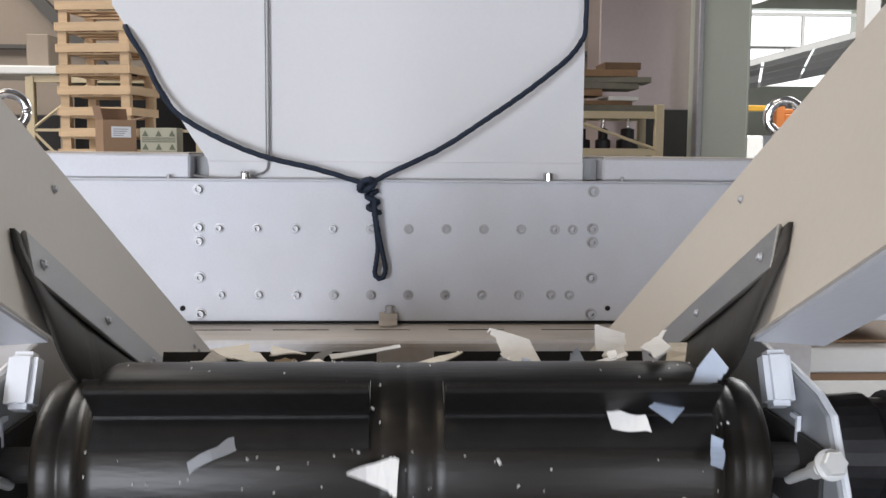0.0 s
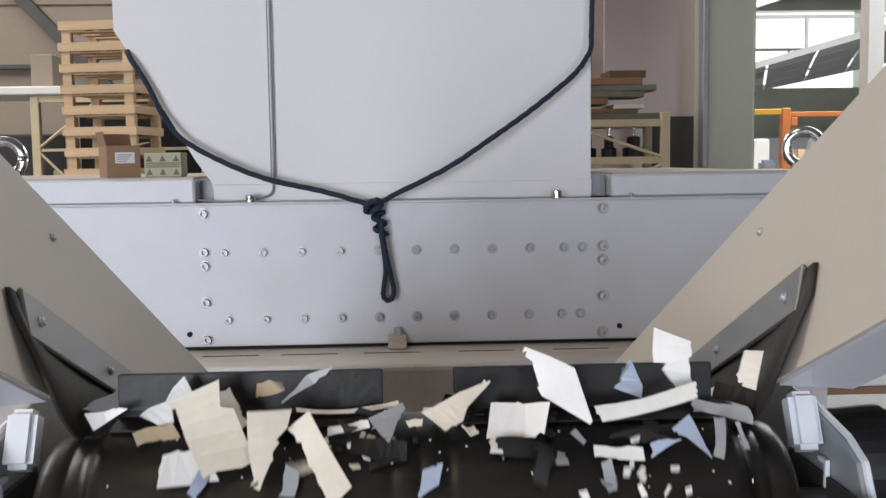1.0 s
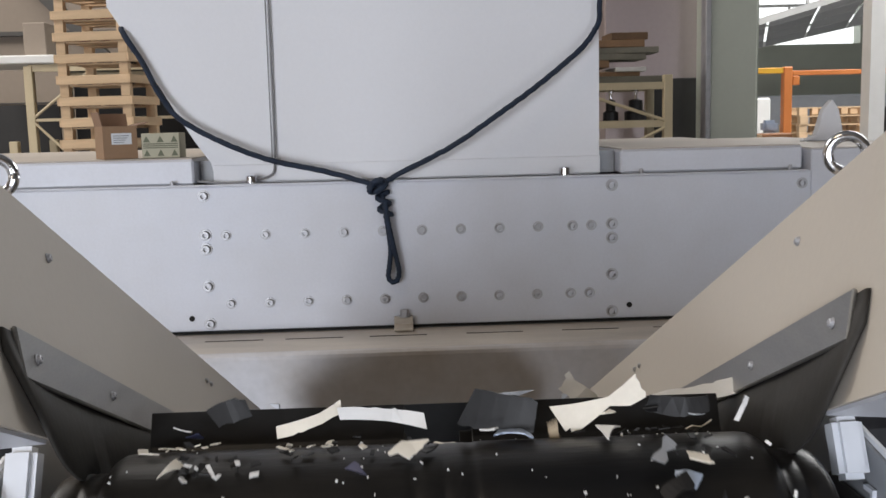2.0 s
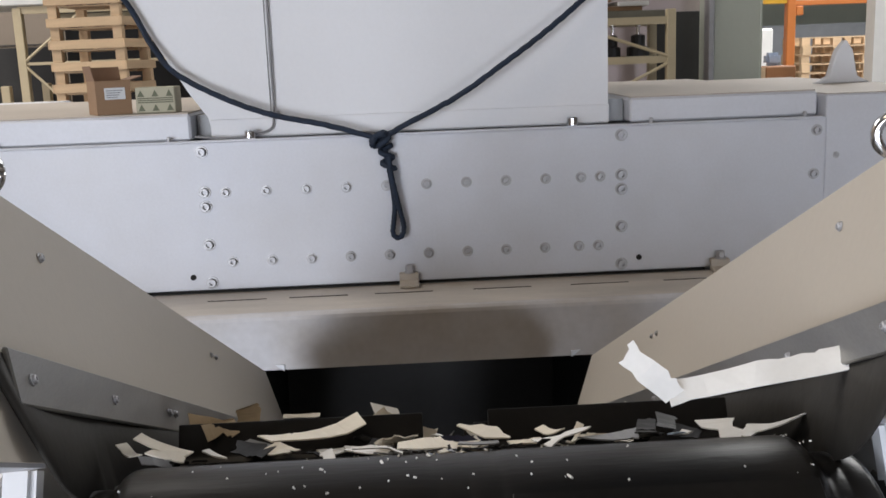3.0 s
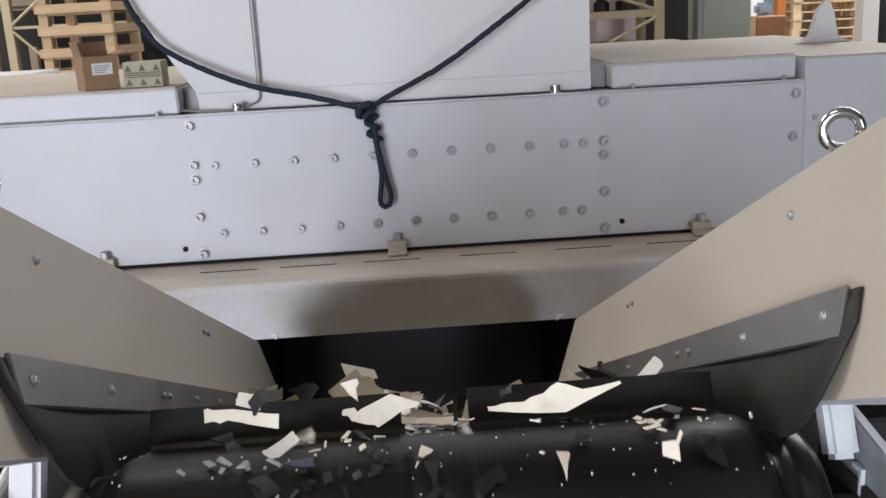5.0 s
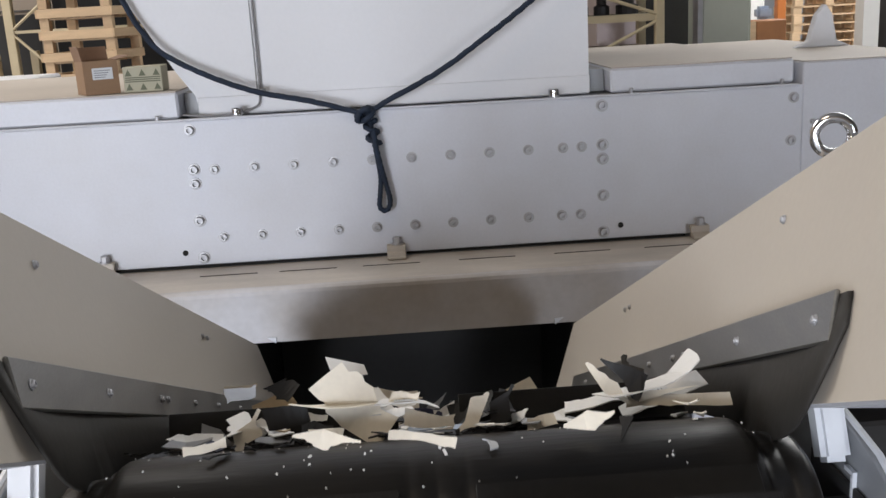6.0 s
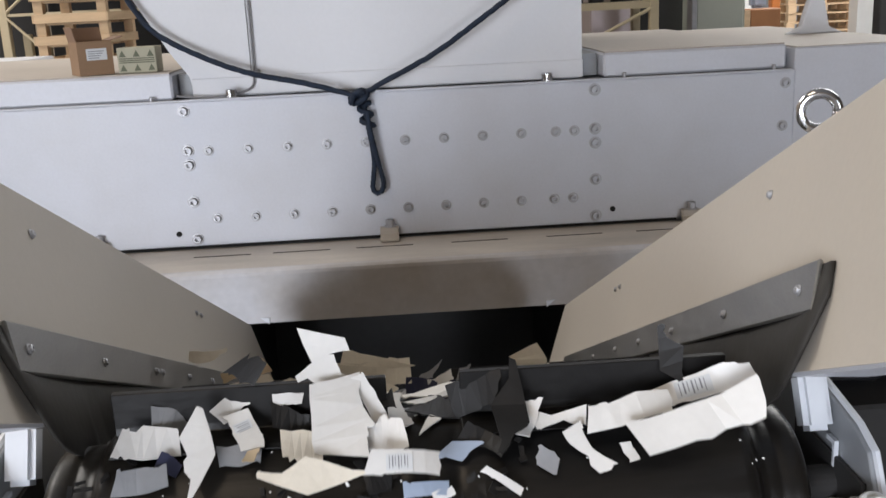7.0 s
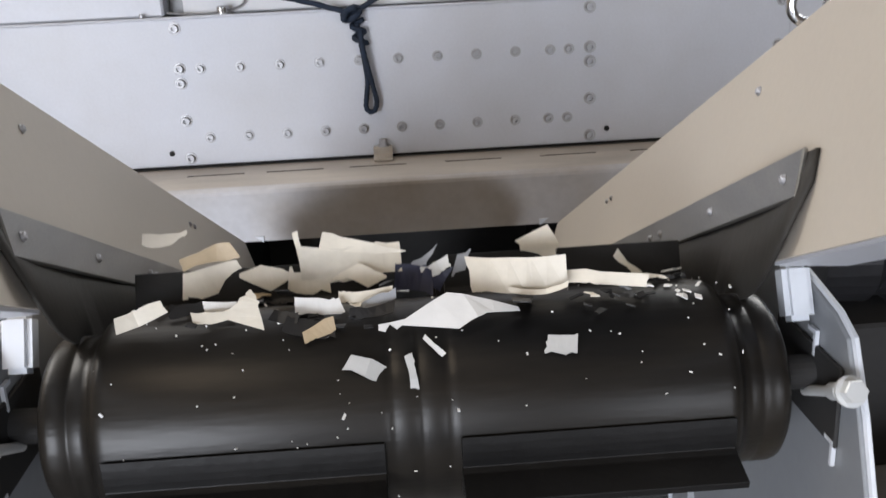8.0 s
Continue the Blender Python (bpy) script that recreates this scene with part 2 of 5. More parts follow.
# ---------------------------------------------------------------- the hall
def hall():
    part("floor", box(-9, 26, -9, 30, -0.2, 0), M["concrete"])
    tagged(bpy.data.objects["floor"], "worn grey concrete workshop floor", "floor", kind="structure")
    # back wall behind the machine, with a dark rail and board joints
    wall = tagged(part("wall_north", box(-9, 2.75, 7.6, 7.85, 0, 6.6), M["wall"]), "beige panelled hall wall", "wall", kind="structure")
    for z in (1.15, 1.78, 3.05, 3.7, 4.4):
        part("panel_joint", box(-8.9, 2.7, 7.585, 7.6, z, z + 0.012), M["walldark"], wall)
    part("cable_rail", box(-8.9, 2.7, 7.5, 7.6, 2.43, 2.47), M["walldark"], wall)
    part("brace", prism([(-4.9, 4.3), (-4.75, 4.3), (-2.7, 2.1), (-2.85, 2.1)], "y", 7.46, 7.58), M["walldark"], wall)
    tagged(part("wall_west", box(-9.25, -9, -9, 7.85, 0, 6.6), M["wall"]), "beige hall wall", "wall", kind="structure")
    gate = bmesh.new()
    for a in ((-9, -4.7, 0, 6.6), (-1.3, 2.15, 0, 6.6), (-4.7, -1.3, 2.5, 6.6), (2.15, 3.65, 2.3, 6.6), (3.65, 26, 0, 6.6)):
        box(a[0], a[1], -8.4, -8.15, a[2], a[3], bm=gate)
    tagged(part("wall_south", gate, M["wall"]), "hall wall with two open gates", "wall", kind="structure")
    tagged(part("wall_east", box(26, 26.25, -9, 30, 0, 6.6), M["wall"]), "far side wall of the hall", "wall", kind="structure")
    tagged(part("wall_partition", box(2.75, 2.95, 7.6, 30, 0, 6.6), M["wall"]), "beige partition wall", "wall", kind="structure")
    roof = bmesh.new()
    for a in ((-9, 26, -9, -5.3), (-9, -3.4, -5.3, -2.5), (-1.2, 26, -5.3, -2.5), (-9, 26, -2.5, -1.2), (-9, -8, -1.2, 5.6), (-4.8, 26, -1.2, 2.8), (-0.4, 26, 2.8, 3.9), (-0.4, 3.4, 3.9, 30), (12.2, 26, 3.9, 30), (3.4, 12.2, 14.1, 30), (-9, -0.4, 5.6, 30)):
        box(a[0], a[1], a[2], a[3], 6.6, 6.75, bm=roof)
    tagged(part("ceiling", roof, M["roof"]), "grey sheet-metal roof with open skylight strips", "ceiling", kind="structure")
    # sloping roof of the side hall: white beams, grey and white sheets between them, thin tie bars
    for y, x0, x1, z0, slope in ((18, 6.2, 13, 2.98, 0.275), (24, 8.2, 16, 2.96, 0.20), (13, 4.4, 10, 3.45, 0.30)):
        truss = thing("roof_truss", "white steel roof truss under skylights", "roof truss", "side hall trusses", at=(0, y, 0))
        part("beam", prism([(x0, z0), (x1, z0 + (x1 - x0) * slope), (x1, z0 + 0.14 + (x1 - x0) * slope), (x0, z0 + 0.14)], "y", -0.09, 0.09), M["white"], truss)
        part("tie_bar", box(x0, 26, -0.03, 0.03, z0 + 1.35, z0 + 1.42), M["white"], truss)
        for x in (x0 + 2.2, x0 + 3.6, x0 + 5.0):
            part("strut", box(x, x + 0.06, -0.03, 0.03, z0 + 0.145 + (x - x0) * slope, z0 + 1.35), M["white"], truss)
    SHEET = bpy.data.materials.new("translucent_roof_sheet")
    SHEET.use_nodes = True
    n, l = SHEET.node_tree.nodes, SHEET.node_tree.links
    info, tone = n.new("ShaderNodeObjectInfo"), n.new("ShaderNodeMapRange")
    tone.inputs["To Min"].default_value, tone.inputs["To Max"].default_value = 0.5, 0.85
    thin, mix = n.new("ShaderNodeBsdfTranslucent"), n.new("ShaderNodeMixShader")
    l.new(info.outputs["Random"], tone.inputs["Value"])
    l.new(tone.outputs[0], thin.inputs["Color"])
    l.new(n["Principled BSDF"].outputs[0], mix.inputs[1])
    l.new(thin.outputs[0], mix.inputs[2])
    mix.inputs[0].default_value = 0.7
    l.new(mix.outputs[0], n["Material Output"].inputs["Surface"])
    for i in range(6):
        for j in range(4):
            bm = bmesh.new()
            vs = []
            for u, v in ((i, j), (i + 0.94, j), (i + 0.94, j + 0.92), (i, j + 0.92)):
                f = v / 4
                x = 6.6 + 1.1 * u + 2.0 * f
                z = 3.0 + (x - 6.2) * 0.275 * (1 - f) + ((x - 8.2) * 0.20 - 0.05) * f
                vs.append([bm.verts.new((x, 18.15 + 5.6 * f, z + dz)) for dz in (0, 0.03)])
            for k in (0, 1):
                bm.faces.new([p[k] for p in vs])
            for k in range(4):
                n = (k + 1) % 4
                bm.faces.new((vs[k][0], vs[n][0], vs[n][1], vs[k][1]))
            sheet = part("roof_sheet", bm, SHEET)
            tagged(sheet, "pale sheet of the sloping side hall roof", "roof sheet", "side hall roof sheets", "structure")
    end = bmesh.new()
    box(2.95, 26, 29.5, 30, 0, 3.7, bm=end)
    box(2.95, 26, 29.5, 30, 6.2, 6.6, bm=end)
    for x in range(3, 26, 6):
        box(x, x + 0.10, 29.5, 30, 3.7, 6.2, bm=end)
    box(3, 26, 29.6, 29.7, 4.3, 4.36, bm=end)
    glow = bpy.data.materials.new("bright_overcast_sky")
    glow.use_nodes = True
    gb = glow.node_tree.nodes["Principled BSDF"]
    gb.inputs["Base Color"].default_value = (0.8, 0.8, 0.8, 1)
    gb.inputs["Emission Color"].default_value = (0.97, 0.99, 1.0, 1)
    gb.inputs["Emission Strength"].default_value = 1.6
    tagged(part("backdrop", box(2, 28, 31.5, 31.6, 0, 9), glow), "plain bright sky outside the end windows", "sky", kind="structure")
    tagged(part("wall_end", end, M["column"]), "pale grey end wall with a band of open windows", "wall", kind="structure")


def column_and_panels():
    col = thing("steel_column", "green-grey boxed steel column with a bright metal edge", "column", at=(2.43, 4.9, 0))
    part("shaft", box(-0.175, 0.175, 0, 0.35, 0, 6.6, 0.01), M["column"], col)
    part("edge_strip", box(-0.215, -0.175, -0.02, 0.1, 0, 6.6, 0.005), M["steel"], col)
    part("web", box(0.175, 0.2, 0.05, 0.35, 0, 6.6), M["column"], col)
    sheet = thing("sheet_cabinet", "tall pinkish grey sheet-metal cabinet with a dark lower front", "cabinet", at=(1.95, 5.45, 0))
    part("body", box(-0.36, 0.40, 0, 0.5, 0, 3.6, 0.01), M["pink"], sheet)
    # dark sheet over the lower right of the cabinet's front
    part("lower_front", box(-0.02, 0.38, -0.025, -0.003, 0.1, 1.80, 0.006), M["dark"], sheet)
    wallbox = thing("junction_box", "small grey junction box with a hanging cable", "junction box", at=(1.72, 7.48, 2.6))
    part("case", box(-0.08, 0.08, 0, 0.11, -0.15, 0.15, 0.01), M["white"], wallbox)
    part("cable", tube(smooth_line([(0.05, 0.02, 0.1), (0.3, 0.0, 0.25), (0.9, -0.02, 0.6)]), 0.012), M["walldark"], wallbox)


def rack(name, label, x0, x1, y, depth, levels, top, braces):
    r = thing(name, label, "storage rack", at=(0, y, 0))
    for x in (x0, x1):
        for d in (0, depth):
            part("upright", box(x - 0.03, x + 0.03, d - 0.03, d + 0.03, 0, top, 0.004), M["rack"], r)
    for z in levels:
        for d in (0, depth):
            part("beam", box(x0, x1, d - 0.02, d + 0.02, z - 0.03, z + 0.02), M["rack"], r)
        part("shelf", box(x0, x1, 0.02, depth - 0.02, z + 0.002, z + 0.018), M["boardgrey"], r)
    for za, zb in braces:
        bm = tube([(x0, -0.02, za), (x1, -0.02, zb)], 0.012, 6)
        part("brace", bm, M["rack"], r)
    return r


def boards():
    rng = random.Random(5)
    z = 1.742
    rows = [("boardgrey", 0.6, 0.05), ("board", 0.42, 0.03), ("shwhite", 0.22, 0.03), ("board", 0.3, 0.05), ("boardgrey", 0.45, 0.045), ("boardgrey", 0.55, 0.04), ("board", 0.5, 0.05), ("board", 0.26, 0.05)]
    for i, (m, w, h) in enumerate(rows):
        x = 1.25 + rng.uniform(0, 0.12) + (0.25 if w < 0.3 else 0)
        ob = part("timber_board", box(-w / 2, w / 2, -0.12, 0.2, 0, h, 0.003), M[m])
        ob.matrix_world = pose(x + w / 2 - 0.1, 4.75, z, 0, 0, rng.uniform(-5, 5))
        tagged(ob, "offcut board in a loose stack on a rack", "board", "boards on the rack")
        z += h + 0.001
    for x, z0, w in ((1.3, 1.482, 0.22), (1.48, 1.482, 0.14), (1.66, 1.482, 0.2)):
        ob = thing("machine_part", "dark greasy metal machine part on a rack shelf", "machine part", "parts on the rack", at=(x, 4.72, z0))
        part("casting", lathe([(w * 0.4, 0), (w * 0.4, 0.06), (w * 0.25, 0.07), (w * 0.25, 0.14), (w * 0.1, 0.15)], seg=14), M["junk"], ob)
        part("spindle", lathe([(0.012, 0.14), (0.012, 0.2), (0.02, 0.2), (0.02, 0.215)], seg=10), M["chrome"], ob)
    crate = thing("parts_pallet", "brown wooden pallet on a rack shelf", "pallet", at=(1.45, 4.72, 1.165))
    for k in range(3):
        part("block", box(-0.3 + 0.26 * k, -0.22 + 0.26 * k, -0.15, 0.15, 0, 0.08), M["board"], crate)
    part("deck", box(-0.32, 0.32, -0.16, 0.16, 0.08, 0.10), M["board"], crate)


def crates():
    """Stack of slatted pine crates."""
    first = thing("pine_crate", "pale slatted pine crate in a tall stack", "crate", "stacked pine crates")
    w, d, h = 0.470, 0.42, 0.131
    for y0 in (0, d - 0.014):
        part("slat", box(-w / 2, w / 2, y0, y0 + 0.014, 0.076, h, 0.002), M["pine"], first)
    for x0 in (-w / 2 - 0.012, w / 2):
        part("end_slat", box(x0, x0 + 0.012, 0, d, 0.078, h, 0.002), M["pine"], first)
    for x0 in (-w / 2 + 0.002, w / 2 - 0.042):
        for y0 in (0.016, d - 0.056):
            part("corner_post", box(x0 - 0.02 * (x0 > 0), x0 + 0.06 - 0.02 * (x0 > 0), y0, y0 + 0.04, 0, h - 0.001, 0.002), M["pine"], first)
    for k in range(3):
        part("base_slat", box(-w / 2 + 0.05, w / 2 - 0.05, 0.03 + k * 0.15, 0.12 + k * 0.15, 0.064, 0.074), M["pine"], first)
    rng = random.Random(3)
    base = pose(-1.925, 3.95, 0, 0, 0, -10)
    first.matrix_world = base
    for i in range(1, 18):
        copy_thing(first, base @ pose(rng.uniform(-0.008, 0.008), rng.uniform(-0.008, 0.008), i * (h + 0.001), 0, 0, rng.uniform(-1, 1)))
    # odd metal and plastic goods lying in the upper crates
    for i in range(9, 18):
        for k in range(3):
            x, y = -0.14 + 0.14 * k + rng.uniform(-0.02, 0.02), 0.2 + rng.uniform(-0.05, 0.05)
            s = rng.uniform(0.03, 0.055)
            goods = thing("crate_content", rng.choice(("dark red metal fitting lying in a crate", "grey metal fitting lying in a crate")), "fitting", "goods in the crates")
            goods.matrix_world = base @ pose(x, y, i * (h + 0.001) + 0.0745, 0, 0, rng.uniform(0, 180))
            red = "red" in goods["label"]
            part("body", box(-s, s, -s * 0.7, s * 0.7, 0, 0.036, 0.006), M["redpart" if red else "junk"], goods)
            part("boss", lathe([(s * 0.4, 0.036), (s * 0.4, 0.05), (s * 0.25, 0.053)], seg=12), M["zinc" if k == 1 else "junk"], goods)


def left_background():
    rack("storage_rack", "low cream steel storage rack with dark stored parts", -4.3, -2.80, 4.9, 0.8, (0.5, 1.02), 1.44, ())
    rk = rack("storage_rack", "cream steel storage rack with diagonal braces", -2.66, -1.45, 4.9, 0.8, (0.6, 1.0, 1.96), 1.97, ())
    part("cross_bar", box(-2.63, -1.48, -0.02, 0.02, 1.578, 1.598), M["rack"], rk)
    part("brace", tube([(-2.64, -0.02, 1.605), (-2.20, -0.02, 1.95)], 0.010, 6), M["rack"], rk)
    part("brace", tube([(-2.64, -0.02, 1.57), (-2.20, -0.02, 1.12)], 0.010, 6), M["rack"], rk)
    top = thing("white_bench_top", "white worktop with a pale box on a rack", "worktop", at=(-2.75, 5.2, 1.985))
    part("top", box(-0.45, 0.3, -0.35, 0.35, 0, 0.06, 0.008), M["white"], top)
    bx = part("storage_box", box(-0.1, 0.06, -0.1, 0.1, 0, 0.24, 0.006), M["wall"])
    bx.location = (-2.62, 5.1, 2.046)
    tagged(bx, "pale box standing on a worktop", "box")
    # two added dark sheets stand for the shade behind the racks
    back = part("rack_shade_sheet", box(-2.63, -1.48, 0, 0.03, 0.02, 1.93), M["dark"])
    back.location = (0, 5.75, 0)
    tagged(back, "dark sheet standing for the shade behind a storage rack", "panel")
    low = part("rack_shade_sheet", box(-4.3, -2.76, 0, 0.03, 0.02, 1.72), M["dark"])
    low.location = (0, 5.75, 0)
    tagged(low, "low dark sheet standing for the shade behind a storage rack", "panel")
    rng = random.Random(8)
    for i in range(9):
        w = rng.uniform(0.12, 0.25)
        bm = box(-w / 2, w / 2, -0.1, 0.1, 0, rng.uniform(0.1, 0.3), 0.012)
        ob = part("stored_part", bm, M[rng.choice(["junk", "dark", "boardgrey", "carton"])])
        ob.matrix_world = pose(-4.25 + 0.16 * i, 5.2 + rng.uniform(-0.15, 0.15), 1.038, 0, 0, rng.uniform(-30, 30))
        tagged(ob, "dark stored part on a rack shelf", "machine part", "parts on the left rack")
    cab = thing("switch_cabinet", "pale grey cabinet behind the machine", "cabinet", at=(-1.35, 1.5, 0))
    part("body", box(-0.3, 0.0, 0, 0.35, 0, 1.42, 0.01), M["duct"], cab)


def right_background():
    # pallets, brown cabinet, jib crane, white machine
    first = thing("wooden_pallet", "flat wooden pallet in a stack", "pallet", "stacked pallets")
    for y0 in (0, 0.33, 0.68):
        part("deck_board", box(-0.6, 0.6, y0, y0 + 0.12, 0.122, 0.143), M["pine"], first)
    for x0 in (-0.6, -0.07, 0.46):
        part("runner", box(x0, x0 + 0.14, 0, 0.8, 0.0, 0.02), M["pine"], first)
        for y0 in (0.0, 0.35, 0.68):
            part("block", box(x0, x0 + 0.14, y0, y0 + 0.1, 0.021, 0.121), M["pine"], first)
    rng = random.Random(4)
    base = pose(7.25, 14.0, 0, 0, 0, 2)
    first.matrix_world = base
    for i in range(1, 11):
        copy_thing(first, base @ pose(rng.uniform(-0.02, 0.02), rng.uniform(-0.02, 0.02), i * 0.1445, 0, 0, rng.uniform(-1, 1)))
    cab = thing("tool_cabinet", "orange-brown wooden cabinet with things on its top", "cabinet", at=(3.85, 7.6, 0))
    part("body", box(-0.19, 0.12, 0, 0.35, 0, 1.30, 0.01), M["brownbox"], cab)
    part("side_post", box(-0.25, -0.192, 0, 0.05, 0, 1.29), M["pine"], cab)
    can = part("blue_bag", box(-0.08, 0.08, -0.06, 0.06, 0, 0.13, 0.03, seg=2), M["shblue"])
    can.location = (3.80, 7.8, 1.305)
    tagged(can, "light blue plastic bag on a cabinet", "bag")
    jib = thing("jib_crane", "orange jib crane with a yellow beam", "crane", at=(4.85, 10.0, 0))
    part("mast", box(-0.055, 0.055, -0.055, 0.055, 0, 2.08, 0.01), M["orange"], jib)
    part("arm", box(0.056, 4.5, -0.04, 0.04, 1.97, 2.03, 0.006), M["orange"], jib)
    part("rail", box(-1.85, -0.056, -0.04, 0.04, 2.0, 2.07, 0.006), M["yellow"], jib)
    part("bracket", box(0.0565, 0.15, -0.05, 0.05, 1.85, 1.965, 0.01), M["orange"], jib)
    mc = thing("white_machine_tool", "white enclosed machine tool with a dark window", "machine tool", at=(4.6, 13, 0))
    part("housing", box(-1.2, 1.2, 0, 1.5, 0, 1.75, 0.03), M["white"], mc)
    part("window", box(-0.7, -0.3, -0.02, -0.002, 1.1, 1.55, 0.01), M["dark"], mc)
    wb = thing("grey_machine_bank", "dark grey machines far down the hall", "machine", at=(9, 20, 0))
    part("housing", box(-5, 6, 0, 1.5, 0, 1.9, 0.03), M["frame"], wb)
    post = part("door_post", box(5.00, 5.17, 8.1, 8.3, 0, 6.6), M["white"])
    tagged(post, "white steel post", "post", kind="structure")
    dk = part("dark_cabinet", box(-0.3, 0.5, 0, 0.5, 0, 1.55, 0.01), M["dark"])
    dk.location = (5.55, 8.1, 0)
    tagged(dk, "dark cabinet behind a white post", "cabinet")


# ---------------------------------------------------------------- the machine
XC = 0.01
BOLT = bolt_mesh()


def bolts(parent, places, y=0.0, mesh=None):
    for x, z in places:
        ob = part("bolt", mesh or BOLT, None, parent)
        ob.matrix_local = Matrix.Translation((x, y, z)) @ FACE @ Matrix.Rotation(x * 37 + z * 91, 4, "Z")


def machine():
    m = thing("shredder", "light grey painted shredder housing with bolted front panel", "shredding machine")
    # front panel with two drilled holes, and the side plates beyond its seams
    bm = box(-1.35, 0.945, 0.0, 0.04, 1.036, 1.374, 0.0012)
    panel = part("front_panel", bm, M["paint"], m, "light grey bolted steel panel")
    row1 = [-0.426 + 0.0906 * i for i in range(9)] + [0.38, 0.424]
    row2 = [-0.422 + 0.0896 * i for i in range(9)] + [0.374, 0.419]
    bolts(panel, [(x, 1.260) for x in row1] + [(x, 1.100) for x in row2])
    bolts(panel, [(sx * 0.473, z) for sx in (-1, 1) for z in (1.3525, 1.262, 1.229, 1.142, 1.0535)], mesh=bolt_mesh(0.010, 0.012, 0.0145))
    bolts(panel, [(0.924, 1.345), (0.920, 1.245), (-0.945, 1.345), (-0.945, 1.245)], mesh=bolt_mesh(0.009, 0.011, 0.013))
    for sx in (-0.515, 0.514):
        ob = part("drilled_hole", lathe([(0.0065, -0.001), (0.0065, 0.0025)], seg=16), M["hole"], panel)
        ob.matrix_local = Matrix.Translation((sx, 0, 1.067)) @ FACE
    part("body", box(-1.35, 0.945, 0.045, 1.15, 0.95, 1.372), M["paint"], m)
    # black strip laid in the seam as its shade
    part("seam_shade_strip", box(-0.85, 0.67, -0.001, 0.03, 1.030, 1.0355), M["hole"], m)
    # top bead along the panel
    part("edge_bead", tube([(-1.3, -0.002, 1.376), (0.935, -0.002, 1.374)], 0.0035, 6), M["paint"], m)
    for sx, top in ((-1, 1.436), (1, 1.432)):
        x0, x1 = (-1.35, -0.498) if sx < 0 else (0.500, 0.936)
        part("cover_box", box(x0, x1, 0.028, 1.05, 1.377, top, 0.005), M["paint"], m, "flat grey cover box")
        part("top_board", box(x0 + 0.004, x1 - 0.004, 0.034, 1.045, top + 0.0005, top + 0.0035), M["tanboard"], m, "dusty beige cover board")
    for x in (-0.545, 0.545, 0.90, -0.93):
        ob = part("stud", lathe([(0.005, 0), (0.005, 0.012), (0.003, 0.014)], seg=10), M["steel"], m)
        ob.location = (x, 0.012, 1.374)
    for x in (-0.364, 0.365):
        ob = part("stop_pin", lathe([(0.013, 0), (0.013, 0.02), (0.011, 0.022)], seg=16), M["chrome"], m)
        ob.location = (x, 0.018, 1.374)
    # side block with lifting ring
    for sx in (-1, 1):
        x0, x1 = (0.9455, 1.30) if sx > 0 else (-1.70, -1.3505)
        part("side_block", box(x0, x1, 0.0015, 1.1, 1.035, 1.424, 0.003), M["paint"], m)
        part("top_dust", box(x0 + 0.004, x1 - 0.004, 0.006, 1.09, 1.4245, 1.4265), M["tanboard"], m, "dusty top of the side block")
    part("lug", prism([(1.13, 1.4268), (1.29, 1.4268), (1.250, 1.445), (1.235, 1.515), (1.215, 1.545), (1.190, 1.515), (1.17, 1.445)], "y", 0.5, 0.53, 0.003), M["duct"], m)
    ob = part("bolt", BOLT, None, m)
    ob.matrix_local = Matrix.Translation((0.972, 0.0015, 1.286)) @ FACE @ Matrix.Scale(0.6, 4)
    # ledge in front of the panel: flat top, lip bent down
    ledge = part("ledge", prism([(0.0, 1.028), (-0.205, 1.030), (-0.205, 1.012), (0.0, 1.012)], "x", -0.93, 0.93), M["ledge"], m, "dusty beige ledge with slots")
    part("ledge_lip", prism([(-0.2055, 1.030), (-0.214, 1.0285), (-0.220, 1.0235), (-0.222, 1.016), (-0.222, 0.908), (-0.214, 0.908), (-0.214, 1.010), (-0.2055, 1.012)], "x", -0.93, 0.93), M["lip"], m, "light grey lip bent down from the ledge")
    for x in (-0.47, -0.29, -0.10, 0.12, 0.34, 0.55):
        part("slot", box(x, x + 0.13, -0.0845, -0.083, 1.0285, 1.0302), M["hole"], ledge)
    for x, y in ((-0.022, -0.012), (0.70, -0.012), (-0.70, -0.012)):
        clip = part("clamp_bracket", prism([(-0.012, 1.0305), (-0.05, 1.0305), (-0.05, 1.0365), (-0.022, 1.042), (-0.022, 1.058), (-0.004, 1.058), (-0.004, 1.050), (-0.012, 1.046)], "x", x - 0.022, x + 0.022, 0.0015), M["plate"], m)
        ob = part("clamp_bolt", hex_mesh("hex_bolt", 0.010, 0.014, M["steel"], 0.013), None, clip)
        ob.matrix_local = pose(x + 0.002, -0.013, 1.0615)
        ob.data.name = "clamp_bolt"
    # white triangles stand for light leaking through at the outlet's corners
    for sx, x, z in ((1, -0.312, 0.921), (-1, 0.334, 0.921)):
        part("corner_light_leak", prism([(x, z), (x + sx * 0.020, z - 0.001), (x + sx * 0.019, z - 0.015)], "y", -0.2265, -0.2225), M["block"], m, "small bright triangle for light leaking under the lip")
    # under the ledge: outlet box, its inner shade put into near-black walls
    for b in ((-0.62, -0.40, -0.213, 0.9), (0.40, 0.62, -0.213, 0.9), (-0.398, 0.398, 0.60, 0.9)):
        part("outlet_wall", box(b[0], b[1], b[2], b[3], 0.1, 0.95), M["dark"], m, "wall of the outlet chamber, near-black for the shade inside")
    part("lower_housing", box(-0.85, -0.63, -0.20, 1.1, 0, 1.011, 0.004), M["paint"], m)
